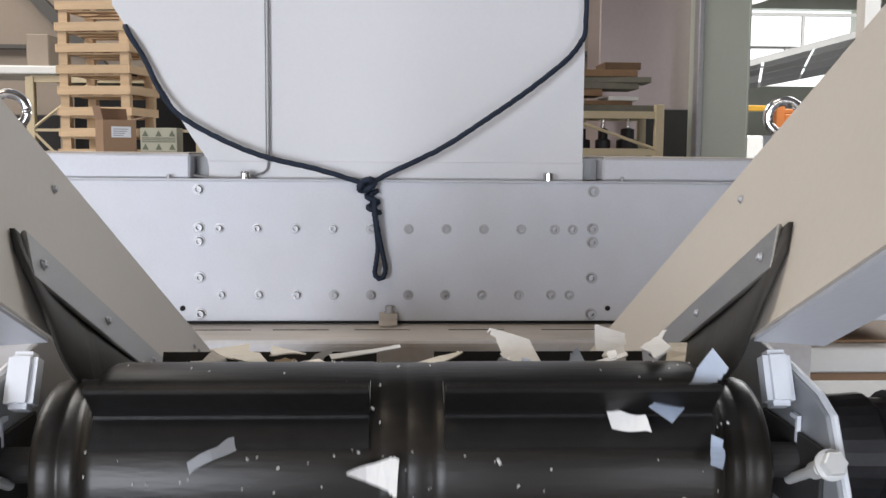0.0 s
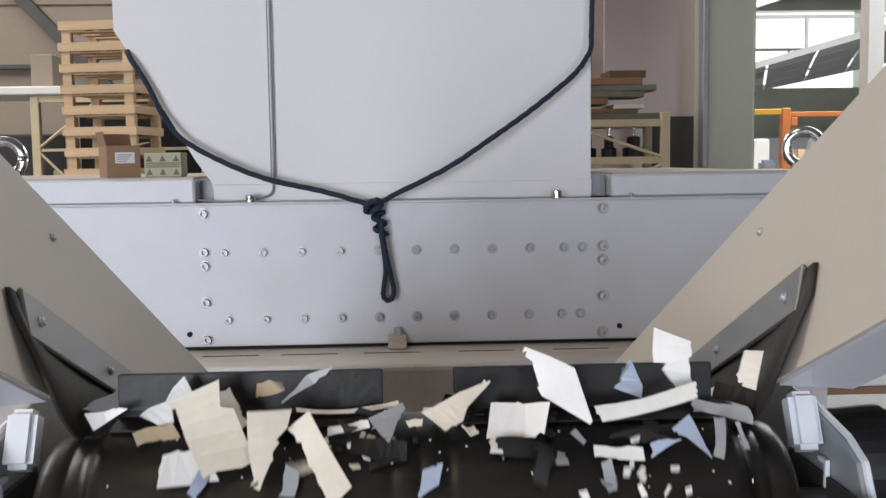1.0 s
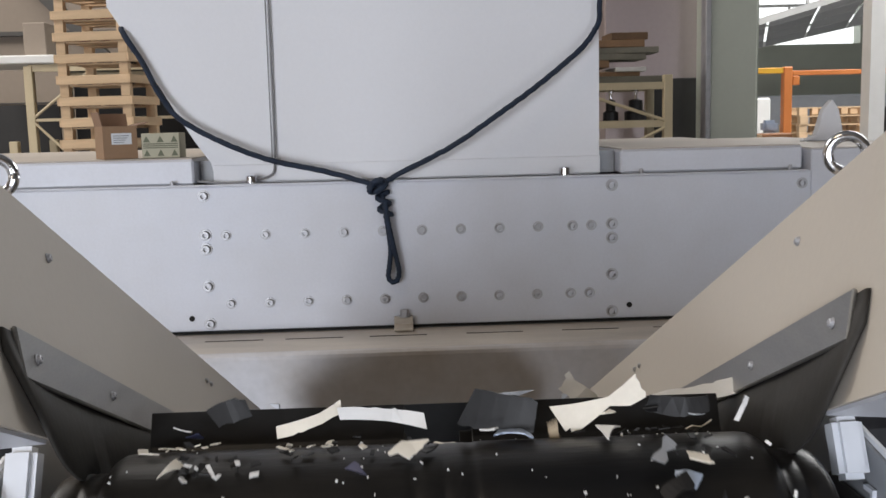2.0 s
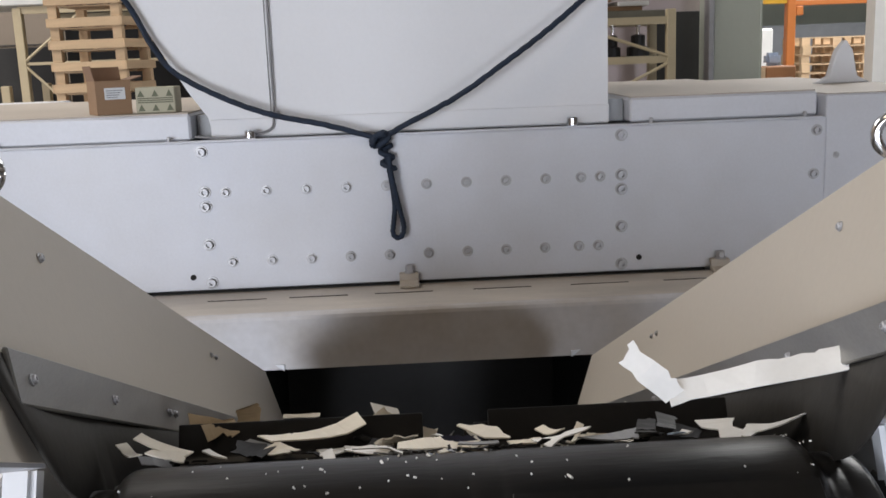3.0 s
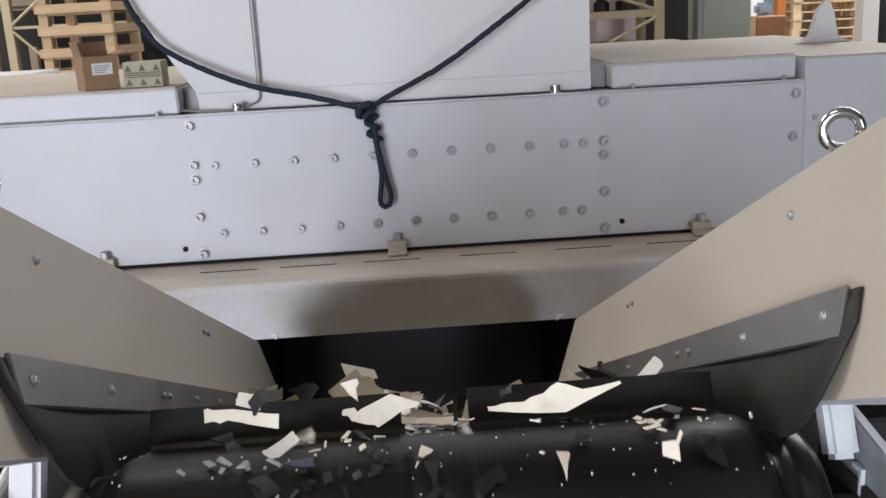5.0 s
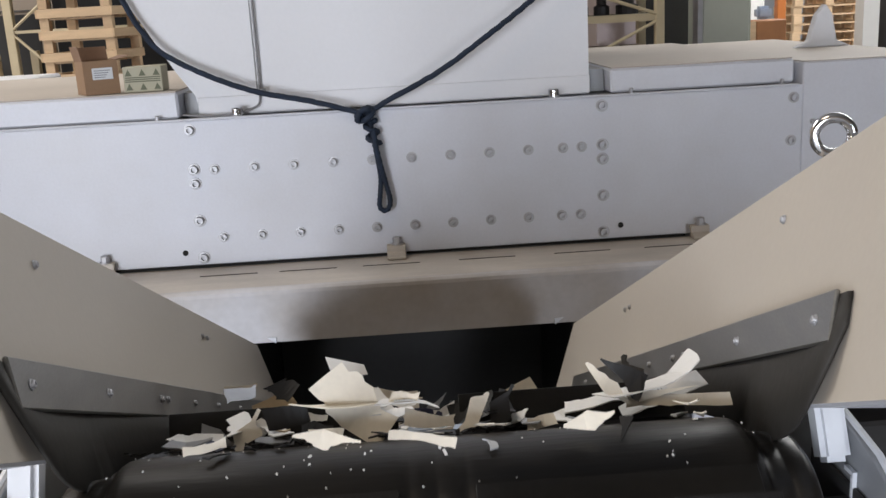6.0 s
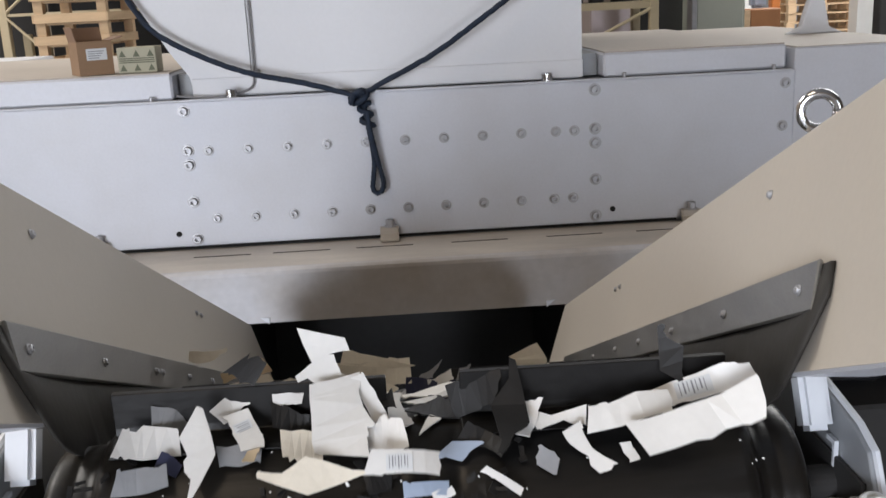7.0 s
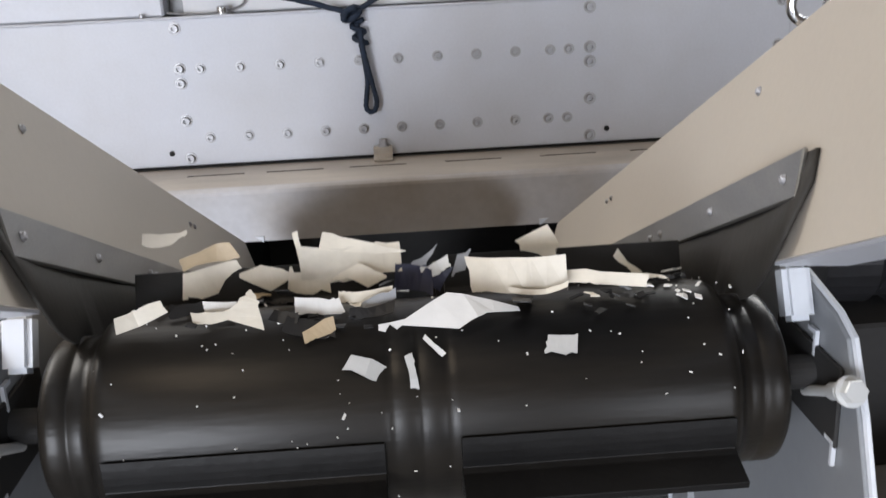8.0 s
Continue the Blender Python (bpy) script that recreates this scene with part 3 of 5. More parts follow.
    part("lower_housing", box(0.63, 0.85, -0.20, 1.1, 0, 1.011, 0.004), M["paint"], m)


def hopper():
    h = thing("hopper", "off-white sheet-metal feed hopper on the shredder", "hopper", at=(0, 0, 0))
    left = [(-0.452, 1.377), (-0.462, 1.425), (-0.500, 1.480), (-0.631, 1.708), (-0.680, 1.788), (-0.680, 3.4)]
    right = [(0.455, 3.4), (0.455, 1.377)]
    part("front_sheet", prism(left + right, "y", 0.056, 0.066), M["duct"], h)
    part("body", prism([(x + 0.008 * (1 if x < 0 else -1), z) for x, z in left + right], "y", 0.068, 0.92), M["duct"], h)
    part("base_band", box(-0.457, 0.456, 0.050, 0.055, 1.379, 1.420, 0.0015), M["duct"], h)
    part("seam_strip", box(-0.3198, -0.3182, 0.053, 0.0555, 1.42, 3.39), M["cable"], h)
    # darker blocks fill the gaps beside the hopper and act as their shade
    part("gap_shade_block", box(-0.495, -0.459, 0.09, 0.4, 1.378, 1.43), M["frame"], h)
    part("gap_shade_block", box(0.458, 0.497, 0.09, 0.4, 1.378, 1.43), M["frame"], h)
    c = thing("sensor_cable", "thin grey cable running down the hopper seam", "cable")
    part("cable", tube(smooth_line([(-0.309, 0.046, 3.3), (-0.310, 0.046, 2.2), (-0.311, 0.046, 1.5), (-0.313, 0.046, 1.425), (-0.318, 0.04, 1.398), (-0.345, 0.03, 1.386), (-0.38, 0.02, 1.381), (-0.43, 0.02, 1.380), (-0.49, 0.03, 1.385)]), 0.0026, 8), M["cable"], c, smooth=True)
    ob = part("clip", box(-0.312, -0.298, 0.038, 0.048, 1.426, 1.434, 0.001), M["steel"], c)


def rope():
    r = thing("pull_rope", "dark blue rope with a knot and hanging loop", "rope")
    y = -0.012
    ring = (-0.070, y - 0.004, 1.366)
    left = smooth_line([(-0.668, 0.20, 1.76), (-0.656, 0.10, 1.745), (-0.643, 0.042, 1.728), (-0.598, 0.030, 1.655), (-0.562, 0.022, 1.582), (-0.512, 0.012, 1.524), (-0.415, 0.002, 1.470), (-0.312, -0.006, 1.430), (-0.19, y, 1.402), ring], 8)
    right = smooth_line([ring, (-0.03, y, 1.388), (0.05, y, 1.427), (0.110, y, 1.457), (0.2, y, 1.516), (0.302, -0.004, 1.586), (0.396, 0.012, 1.660), (0.436, 0.02, 1.706), (0.452, 0.03, 1.76), (0.455, 0.04, 2.0)], 8)
    part("left_strand", tube(left, 0.0062, 10, 200, 3), M["rope"], r, smooth=True)
    part("right_strand", tube(right, 0.0062, 10, 200, 3), M["rope"], r, smooth=True)
    knot = [Vector(ring) + Vector((0.016 * math.cos(a * 2.0) * (1 + 0.25 * math.cos(3 * a)) - 0.004, 0.012 * math.sin(3 * a) - 0.004, 0.013 * math.sin(a * 2.0 + 0.5))) for a in np.linspace(0, 2 * math.pi, 60)]
    part("knot", tube(knot, 0.0070, 10, 200, 3), M["rope"], r, smooth=True)
    wrap = [(-0.063 + 0.0125 * math.cos(a) + 0.0006 * a, y - 0.006 + 0.010 * math.sin(a), 1.352 - 0.0042 * a) for a in np.linspace(0, 4 * math.pi, 50)]
    part("wrap", tube(wrap, 0.0062, 10, 200, 3), M["rope"], r, smooth=True)
    tail = smooth_line([(-0.062, y - 0.006, 1.345), (-0.056, y - 0.008, 1.30), (-0.050, y - 0.008, 1.255), (-0.047, y - 0.008, 1.215), (-0.051, y - 0.009, 1.18), (-0.054, y - 0.009, 1.155), (-0.046, y - 0.01, 1.143), (-0.034, y - 0.01, 1.147), (-0.029, y - 0.01, 1.168), (-0.036, y - 0.012, 1.205), (-0.043, y - 0.016, 1.24), (-0.052, y - 0.02, 1.29), (-0.055, y - 0.018, 1.33)], 8)
    part("loop", tube(tail, 0.0058, 10, 200, 3), M["rope"], r, smooth=True)


def cartons():
    a = thing("open_carton", "small open brown carton with a white label", "carton", at=(-0.668, 0.052, 1.4405))
    a.rotation_euler = (0, 0, radians(30))
    w, d, h = 0.039, 0.078, 0.076
    wall = bmesh.new()
    for b in ((-w, w, 0, 0.002), (-w, w, d - 0.002, d), (-w, 0.002 - w, 0.002, d - 0.002), (w - 0.002, w, 0.002, d - 0.002)):
        box(b[0], b[1], b[2], b[3], 0, h, bm=wall)
    box(0.002 - w, w - 0.002, 0.002, d - 0.002, 0, 0.002, bm=wall)
    part("body", wall, M["carton"], a)
    part("back_flap", prism([(d - 0.002, h), (d, h), (d + 0.012, h + 0.030), (d + 0.010, h + 0.030)], "x", -w, w), M["cartonflap"], a)
    ob = part("side_flap", box(-0.001, 0.001, 0.003, d - 0.003, 0, 0.034), M["cartonflap"], a)
    ob.matrix_local = pose(0.001 - w, 0, h, 0, -12, 0)
    ob = part("side_flap", box(-0.001, 0.001, 0.003, d - 0.003, 0, 0.030), M["cartonflap"], a)
    ob.matrix_local = pose(w - 0.001, 0, h, 0, 75, 0)
    lab = part("label", box(-0.020, 0.026, -0.0008, -0.0002, 0.034, 0.060), M["label"], a, "white printed label")
    for k in range(4):
        part("print_bar", box(-0.016, 0.020 - 0.004 * k, -0.0012, -0.0009, 0.053 - 0.005 * k, 0.0548 - 0.005 * k), M["ink"], lab)
    b = thing("printed_carton", "small olive carton with dark printed pattern", "carton", at=(-0.578, 0.060, 1.4405))
    part("body", box(-0.044, 0.044, 0, 0.065, 0, 0.058, 0.0015), M["printbox"], b)
    for r_, z in enumerate((0.010, 0.042)):
        for k in range(3):
            x = -0.032 + 0.032 * k
            part("print_mark", prism([(x - 0.008, z - 0.005), (x + 0.008, z - 0.005), (x, z + 0.010)], "y", -0.0008, -0.0002), M["printink"], b)
    for z in (0.023, 0.0275, 0.032):
        part("print_bar", box(-0.040, 0.040, -0.0008, -0.0002, z, z + 0.0025), M["printink"], b)


# ---------------------------------------------------------------- the conveyor
TILT = 24.2
R = 0.080
AXIS = Vector((XC, -1.579, 1.197))
UPW = Vector((0, -math.cos(radians(TILT)), math.sin(radians(TILT))))
NRM = Vector((0, math.sin(radians(TILT)), math.cos(radians(TILT))))
SPEED = 0.1424


def on_belt(s, x=0.0, h=0.0):
    """The pose of a point on the running belt: s metres past the crest, h above the rubber. Local z is the belt's normal, y points back."""
    turn = radians(-TILT)
    if s <= 0:
        p = AXIS + NRM * (R + h) + UPW * s
        phi = turn
    else:
        phi = min(s / R, math.pi) + turn
        q = Matrix.Rotation(phi, 3, "X") @ Vector((0, 0, R + h))
        p = AXIS + q
        if s / R > math.pi:
            p -= UPW * (s - math.pi * R)
    return Matrix.Translation(p + Vector((x, 0, 0))) @ Matrix.Rotation(phi, 4, "X")


def conveyor():
    c = thing("conveyor", "inclined rubber belt conveyor with steel side plates", "conveyor")
    # belt: cross-section of (x, depth below the running face), swept round drum and straights
    half = [(0.0, 0.0010), (0.0016, 0.0010), (0.003, 0.0006), (0.0165, 0.0006), (0.018, 0.0010), (0.0225, 0.0010), (0.024, 0.0006), (0.0285, 0.0), (0.222, 0.0), (0.228, 0.0009), (0.2325, 0.0036), (0.2355, 0.009), (0.239, 0.0125), (0.244, 0.0134), (0.2500, 0.0134), (0.2515, 0.0142), (0.2540, 0.0142), (0.2555, 0.0134), (0.266, 0.0134), (0.271, 0.0150), (0.2745, 0.0200), (0.276, 0.034)]
    prof = [(-x, d) for x, d in reversed(half[1:])] + half
    stations = [-1.75, -1.4, -1.0, -0.6, -0.3, -0.1] + [i / 36 * math.pi * R for i in range(37)] + [math.pi * R + v for v in (0.1, 0.5, 1.0, 1.75)]
    bm = bmesh.new()
    rows = []
    for s in stations:
        rows.append([bm.verts.new(on_belt(s, x, -d).translation) for x, d in prof])
    for a, b in zip(rows, rows[1:]):
        for i in range(len(prof) - 1):
            bm.faces.new((a[i], a[i + 1], b[i + 1], b[i]))
    belt = part("belt", bm, M["belt"], c, "worn black rubber belt", True)
    part("drum", lathe([(0.02, -0.268), (0.050, -0.267), (0.050, 0.267), (0.02, 0.268)], Matrix.Translation(AXIS) @ Matrix.Rotation(radians(90), 4, "Y"), 40), M["junk"], c)
    # steel shaft coloured near-black, as the shade beside the frame hides it
    part("shaft", lathe([(0.014, -0.32), (0.014, 0.32)], Matrix.Translation(AXIS) @ Matrix.Rotation(radians(90), 4, "Y"), 20), M["dark"], c)

    def place(s, h):
        p = AXIS + NRM * (R + h) + UPW * s
        return p.y, p.z

    for sx in (-1, 1):
        x_lo, lean = XC + sx * 0.263, 0.295
        strip_h = 0.0625 if sx > 0 else 0.0555
        # side plate, leaning out towards its top edge
        levels = (0.005, 0.193, 0.193, 0.10, 0.005)
        outline = [place(s, h) for s, h in zip((0.66, 0.66, -1.19, -1.25, -1.31), levels)]
        bm = bmesh.new()
        inner, outer = [], []
        for (y, z), hh in zip(outline, levels):
            x = x_lo + sx * lean * (hh - 0.005)
            inner.append(bm.verts.new((x, y, z)))
            outer.append(bm.verts.new((x + sx * 0.004, y, z)))
        bm.faces.new(inner)
        bm.faces.new(outer)
        for i in range(5):
            j = (i + 1) % 5
            bm.faces.new((inner[i], inner[j], outer[j], outer[i]))
        side = part("side_plate", bm, M["plate"], c, "grey-beige painted side plate")
        # folded edge along the plate's foot, outside
        bm = bmesh.new()
        a0, a1 = place(0.66, 0.005), place(0.07, 0.005)
        vs = [bm.verts.new((x_lo + sx * dx, y, z + dz)) for (y, z) in (a0, a1) for dx, dz in ((0.0045, 0), (0.06, -0.004), (0.06, -0.007), (0.0045, -0.003))]
        for i in range(4):
            j = (i + 1) % 4
            bm.faces.new((vs[i], vs[j], vs[4 + j], vs[4 + i]))
        bm.faces.new(vs[:4])
        bm.faces.new(vs[4:])
        part("foot_flange", bm, M["paint"], side)
        # steel clamping strip and rubber skirt
        along = Matrix.Translation((XC, 0, 0)) @ Matrix.Translation(AXIS - Vector((XC, 0, 0)) + NRM * R) @ Matrix.Rotation(radians(-TILT), 4, "X")
        tip = Matrix.Rotation(sx * math.atan(lean), 4, "Y")

        def local(bm, off, h):
            """Lays a piece flat on the leaning plate, off its face, at height h."""
            bmesh.ops.transform(bm, matrix=along @ Matrix.Translation((sx * (0.263 + lean * (h - 0.005) - off), 0, h)) @ tip, verts=bm.verts)
            return bm
        part("clamp_strip", local(box(-0.002, 0.002, -0.1195, 1.0, -0.0185, 0.0185, 0.0012), 0.0065, strip_h), M["strip"], side, "brushed steel clamping strip")
        sk = bmesh.new()
        n = 90
        top, bot = [], []
        for i in range(n + 1):
            u = i / n
            s = 0.132 - u * 1.112
            low = 0.003 - 0.032 * min(1, max(0, (s + 0.17) / 0.25)) ** 1.2
            if s > -0.03:
                low = 0.062 - 0.084 * math.sqrt(max(0.0, 1 - ((s + 0.03) / 0.1625) ** 3))
            bulge = -0.003 * (1 + math.sin(s * 16)) if s > -0.3 else 0
            for lst, hh in ((top, strip_h + 0.0145), (bot, low)):
                x = 0.263 + lean * (max(hh, 0.004) - 0.005) - 0.0030 + (bulge if hh < 0.03 else 0)
                lst.append(tuple((Vector((sx * (x + k), -s, hh))) for k in (-0.0018, 0.0018)))
        vt = [[sk.verts.new(along @ p) for p in pr] for pr in top]
        vm = [[sk.verts.new(along @ ((a + b) / 2)) for a, b in zip(p, q)] for p, q in zip(top, bot)]
        vb = [[sk.verts.new(along @ p) for p in pr] for pr in bot]
        for a, b in ((vt, vm), (vm, vb)):
            for i in range(n):
                for k in (0, 1):
                    sk.faces.new((a[i][k], a[i + 1][k], b[i + 1][k], b[i][k]))
            for i in (0, n):
                sk.faces.new((a[i][0], a[i][1], b[i][1], b[i][0]))
        for i in range(n):
            sk.faces.new((vt[i][0], vt[i][1], vt[i + 1][1], vt[i + 1][0]))
            sk.faces.new((vb[i][0], vb[i][1], vb[i + 1][1], vb[i + 1][0]))
        part("rubber_skirt", sk, M["rubber"], side, "grey-black rubber sealing skirt", True)
        screw = mesh_of("screw", lathe([(0.0042, 0), (0.0042, 0.0008), (0.0033, 0.0010), (0.0030, 0.0028), (0.0022, 0.0032), (0.0014, 0.0032), (0.0012, 0.0016)], seg=12), M["steel"])
        inward = Matrix.Rotation(radians(-90 * sx), 4, "Y")
        for s in (0.0925, -0.0755, -0.248, -0.272 if sx < 0 else -0.290, -0.40, -0.535, -0.695, -0.845):
            ob = part("screw", screw, None, side)
            ob.matrix_local = along @ Matrix.Translation((sx * (0.263 + lean * (strip_h - 0.005) - 0.0088), -s, strip_h)) @ tip @ inward
        for s in (-0.0125 if sx < 0 else -0.0285, -0.630, -0.660):
            ob = part("screw", screw, None, side)
            ob.matrix_local = along @ Matrix.Translation((sx * (0.263 + lean * 0.153 - 0.0004), -s, 0.158)) @ tip @ inward
        ex, ey, ez = (0.341 if sx > 0 else -0.326), -1.49, 1.476
        eye = part("lifting_eye", torus(0.0142, 0.0043, m=pose(ex, ey, ez, 0, 0, -15 * sx)), M["chrome"], c, "polished steel lifting eye", True)
        part("shank", lathe([(0.009, 0), (0.009, 0.006), (0.006, 0.007), (0.006, 0.014)], Matrix.Translation((ex, ey, ez - 0.031)), 16), M["chrome"], eye)
        part("eye_bracket", box(ex - 0.010, ex + 0.010, ey - 0.015, ey + 0.015, ez - 0.037, ez - 0.031, 0.001), M["plate"], eye)
        # end frame with take-up bolt, slots and plastic block
        fx = XC + sx * 0.318
        pts = [(-1.44, 1.285), (-1.54, 1.268), (-1.602, 1.257), (-1.627, 1.246), (-1.654, 1.195), (-1.70, 1.08), (-1.40, 0.74), (-1.20, 1.06)]
        fr = part("end_frame", prism(pts, "x", fx, fx + sx * 0.006, 0.001), M["frame"], c, "grey painted bearing side frame")
        part("edge_flange", tube([(fx + sx * 0.006, y - 0.001, z) for y, z in pts[1:6]], 0.003, 6), M["block"], fr)
        for (y, z) in ((-1.585, 1.232), (-1.628, 1.158)):
            bmn = bmesh.new()
            box(fx - sx * 0.001, fx - sx * 0.0045, y, y + 0.0035, z - 0.019, z, bm=bmn)
            box(fx - sx * 0.001, fx - sx * 0.0045, y, y + 0.014, z - 0.001, z + 0.0025, bm=bmn)
            part("slot_edge", bmn, M["block"], fr)
        part("bearing_plate", box(fx - sx * 0.0005, fx - sx * 0.004, -1.63, -1.51, 1.155, 1.222, 0.001), M["dark"], fr)
        tb = part("take_up_bolt", lathe([(0.0042, 0), (0.0042, 0.05), (0.0068, 0.051), (0.0068, 0.066), (0.0042, 0.067), (0.0042, 0.086)], seg=14), M["zinc"], fr, "zinc take-up bolt with hexagon head")
        tb.matrix_local = Matrix.Translation((fx - sx * 0.008, -1.583, 1.182)) @ Matrix.Rotation(radians(64), 4, "X")
        hd = part("head", hex_mesh("head", 0.0092, 0.010, M["zinc"], 0.0118), None, tb)
        hd.matrix_local = Matrix.Translation((0, 0, 0.082))
        blk = part("guide_block", box(-0.0115, 0.0115, -0.011, 0.011, -0.025, 0.021, 0.0045, seg=2), M["block"], c, "white plastic guide block")
        blk.matrix_local = pose(XC + sx * 0.303, -1.564, 1.262, -25, 0, 0)
    # stand
    for sx in (-1, 1):
        part("leg", box(XC + sx * 0.326, XC + sx * 0.366, -1.25, -1.19, 0, 1.1), M["frame"], c)
        part("leg", box(XC + sx * 0.326, XC + sx * 0.366, -0.45, -0.39, 0, 0.72), M["frame"], c)
        part("rail", prism([(-1.30, 1.0), (-1.30, 1.06), (-0.25, 0.59), (-0.25, 0.53)], "x", XC + sx * 0.325, XC + sx * 0.355), M["frame"], c)
    return c


def belt_flights(c):
    """Pairs of upright rubber flights across the belt, with their times at the crest."""
    made = []
    for k in range(10):
        when = -0.683 + 1.485 * k
        for sx in (-1, 1):
            foot = [((R + 0.003) * math.sin(a), (R + 0.003) * math.cos(a) - R) for a in np.linspace(-0.36, -0.06, 5)]
            outline = foot + [(-0.0035, 0.008), (-0.003, 0.035), (0.003, 0.035), (0.0035, 0.008)] + [(-y, z) for y, z in reversed(foot)] + [(0.02, -0.010), (-0.02, -0.010)]
            bm = prism(outline, "x", sx * 0.027, sx * 0.226, 0.0006)
            ob = part("flight", bm, M["flight"], c, "upright black rubber flight")
            made.append((ob, when))
    return made


def floor_things():
    for sx in (-1, 1):
        b = thing("side_table", "white steel side table against the shredder", "table", "side tables", at=(sx * 1.36, 0, 0))
        part("front_beam", box(-0.50, 0.9, -0.06, -0.01, 0.918, 0.978, 0.004), M["white"], b)
        part("top", box(-0.50, 0.9, -0.009, 0.9, 0.955, 0.976), M["white"], b)
        part("under_board", box(-0.46, 0.88, -0.045, 0.6, 0.895, 0.914, 0.002), M["carton"], b)
        for x in (-0.46, 0.82):
            part("leg", box(x, x + 0.05, 0.62, 0.67, 0, 0.954), M["white"], b)
            part("leg", box(x, x + 0.05, 0.0, 0.05, 0, 0.894), M["white"], b)
        c = thing("cardboard_sheet", "brown cardboard sheet on a side table", "cardboard", at=(sx * 1.36, 0.02, 0.9775))
        part("sheet", box(-0.47, 0.85, 0.0, 0.6, 0, 0.006), M["carton"], c)
        u = thing("gear_motor", "dark gear motor on a frame below a side table", "motor", at=(sx * 1.42, 0.32, 0))
        part("stand", box(-0.35, 0.6, -0.2, 0.2, 0, 0.45, 0.01), M["dark"], u)
        part("casing", lathe([(0.02, -0.36), (0.15, -0.35), (0.16, -0.2), (0.145, -0.18), (0.145, 0.3), (0.12, 0.34), (0.02, 0.35)], Matrix.Translation((0.1, 0, 0.61)) @ Matrix.Rotation(radians(90), 4, "Y"), 28), M["junk"], u)
        part("terminal_box", box(0.0, 0.18, -0.19, -0.05, 0.66, 0.78, 0.01), M["junk"], u)
        for k in range(9):
            part("fin", lathe([(0.166, 0), (0.166, 0.008)], Matrix.Translation((-0.02 + k * 0.03, 0, 0.61)) @ Matrix.Rotation(radians(90), 4, "Y"), 24), M["junk"], u)
    rng = random.Random(11)
    for i in range(6):
        w = rng.uniform(0.08, 0.2)
        ob = part("scrap_part", box(-w, w, -0.1, 0.1, 0, rng.uniform(0.1, 0.3), 0.02), M[rng.choice(["junk", "dark", "carton"])])
        ob.matrix_world = pose(0.85 + 0.22 * i, -0.55 + rng.uniform(-0.1, 0.1), 0, 0, 0, rng.uniform(0, 90))
        tagged(ob, "dark scrap machine part on the floor", "machine part", "scrap on the floor")


# ---------------------------------------------------------------- shredded pieces
def shard_mesh(rng, length, width, bend, shape, material):
    """A torn piece of sheet: a strip of uneven width with torn edges, a bend and a thickness."""
    n = 5
    th = 0.0011
    bm = bmesh.new()

    def edge(side):
        """One torn edge: straight runs between a few corners."""
        full = {"wedge": (1.0, 0.55, 0.05), "blade": (0.15, 1.0, 0.1), "strip": (0.9, 0.8, 0.95), "waist": (1.0, 0.35, 0.9), "quad": (0.95, 1.0, 0.85), "label": (1.0, 0.95, 0.9), "hook": (1.0, 0.9, 0.3)}[shape]
        knots = [(0.0, full[0]), (rng.uniform(0.35, 0.65), full[1]), (1.0, full[2])]
        if rng.random() < 0.6:
            u = rng.uniform(0.1, 0.3)
            knots.insert(1, (u, full[0] * rng.uniform(0.7, 1.15)))
        if rng.random() < 0.6:
            knots.insert(-1, (rng.uniform(0.72, 0.9), max(full[2], 0.25) * rng.uniform(0.7, 1.3)))
        return knots

    le, ri = edge(-1), edge(1)
    skew = rng.uniform(-0.25, 0.25)
    cut0, cut1 = rng.uniform(-0.35, 0.35), rng.uniform(-0.35, 0.35)
    curl = rng.uniform(-0.5, 0.5) if shape == "hook" else rng.uniform(-0.1, 0.1)
    line = []
    for side, knots in ((-1, le), (1, ri[::-1])):
        for u, w in knots:
            x = side * w * width / 2 * rng.uniform(0.85, 1.1)
            line.append((x + skew * width * (u - 0.5), u + (cut0 * (1 - u) + cut1 * u) * x / length))
    # tears: one or two edges broken into small uneven runs
    torn = rng.sample(range(len(line)), 2)
    points = []
    for i, (x, u) in enumerate(line):
        points.append((x, u))
        x1, u1 = line[(i + 1) % len(line)]
        steps = 5 if i in torn else 2
        for k in range(1, steps):
            f = (k + rng.uniform(-0.25, 0.25)) / steps
            j = 0.045 if i in torn else 0.008
            points.append((x + (x1 - x) * f + rng.gauss(0, j) * width, u + (u1 - u) * f + rng.gauss(0, j) * width / length))
    base = [bm.verts.new((x, length * (u - 0.5), 0)) for x, u in points]
    bm.faces.new(base)
    for k in range(1, n):
        bmesh.ops.bisect_plane(bm, geom=bm.verts[:] + bm.edges[:] + bm.faces[:], plane_co=(0, length * (k / n - 0.5), 0), plane_no=(0, 1, 0), dist=1e-6)
    crease = rng.uniform(-0.25, 0.25) * length if rng.random() < 0.4 else None
    fold = rng.choice((-1, 1)) * rng.uniform(0.2, 0.5)
    warp = rng.uniform(-0.5, 0.5) / max(length, 0.03)
    for v in bm.verts:
        x, y = v.co.x, v.co.y
        if abs(bend) > 0.02:
            rad = length / (bend * 0.75)
            ang = y / rad
            y1, z1 = rad * math.sin(ang), rad * (1 - math.cos(ang))
        else:
            y1, z1 = y, 0.0
        if crease is not None and y > crease:
            z1 += (y - crease) * math.sin(fold)
            y1 -= (y - crease) * (1 - math.cos(fold))
        v.co = (x + curl * length * (y / length) ** 2 * 2, y1, z1 + warp * x * y)
    ext = bmesh.ops.extrude_face_region(bm, geom=bm.faces[:])
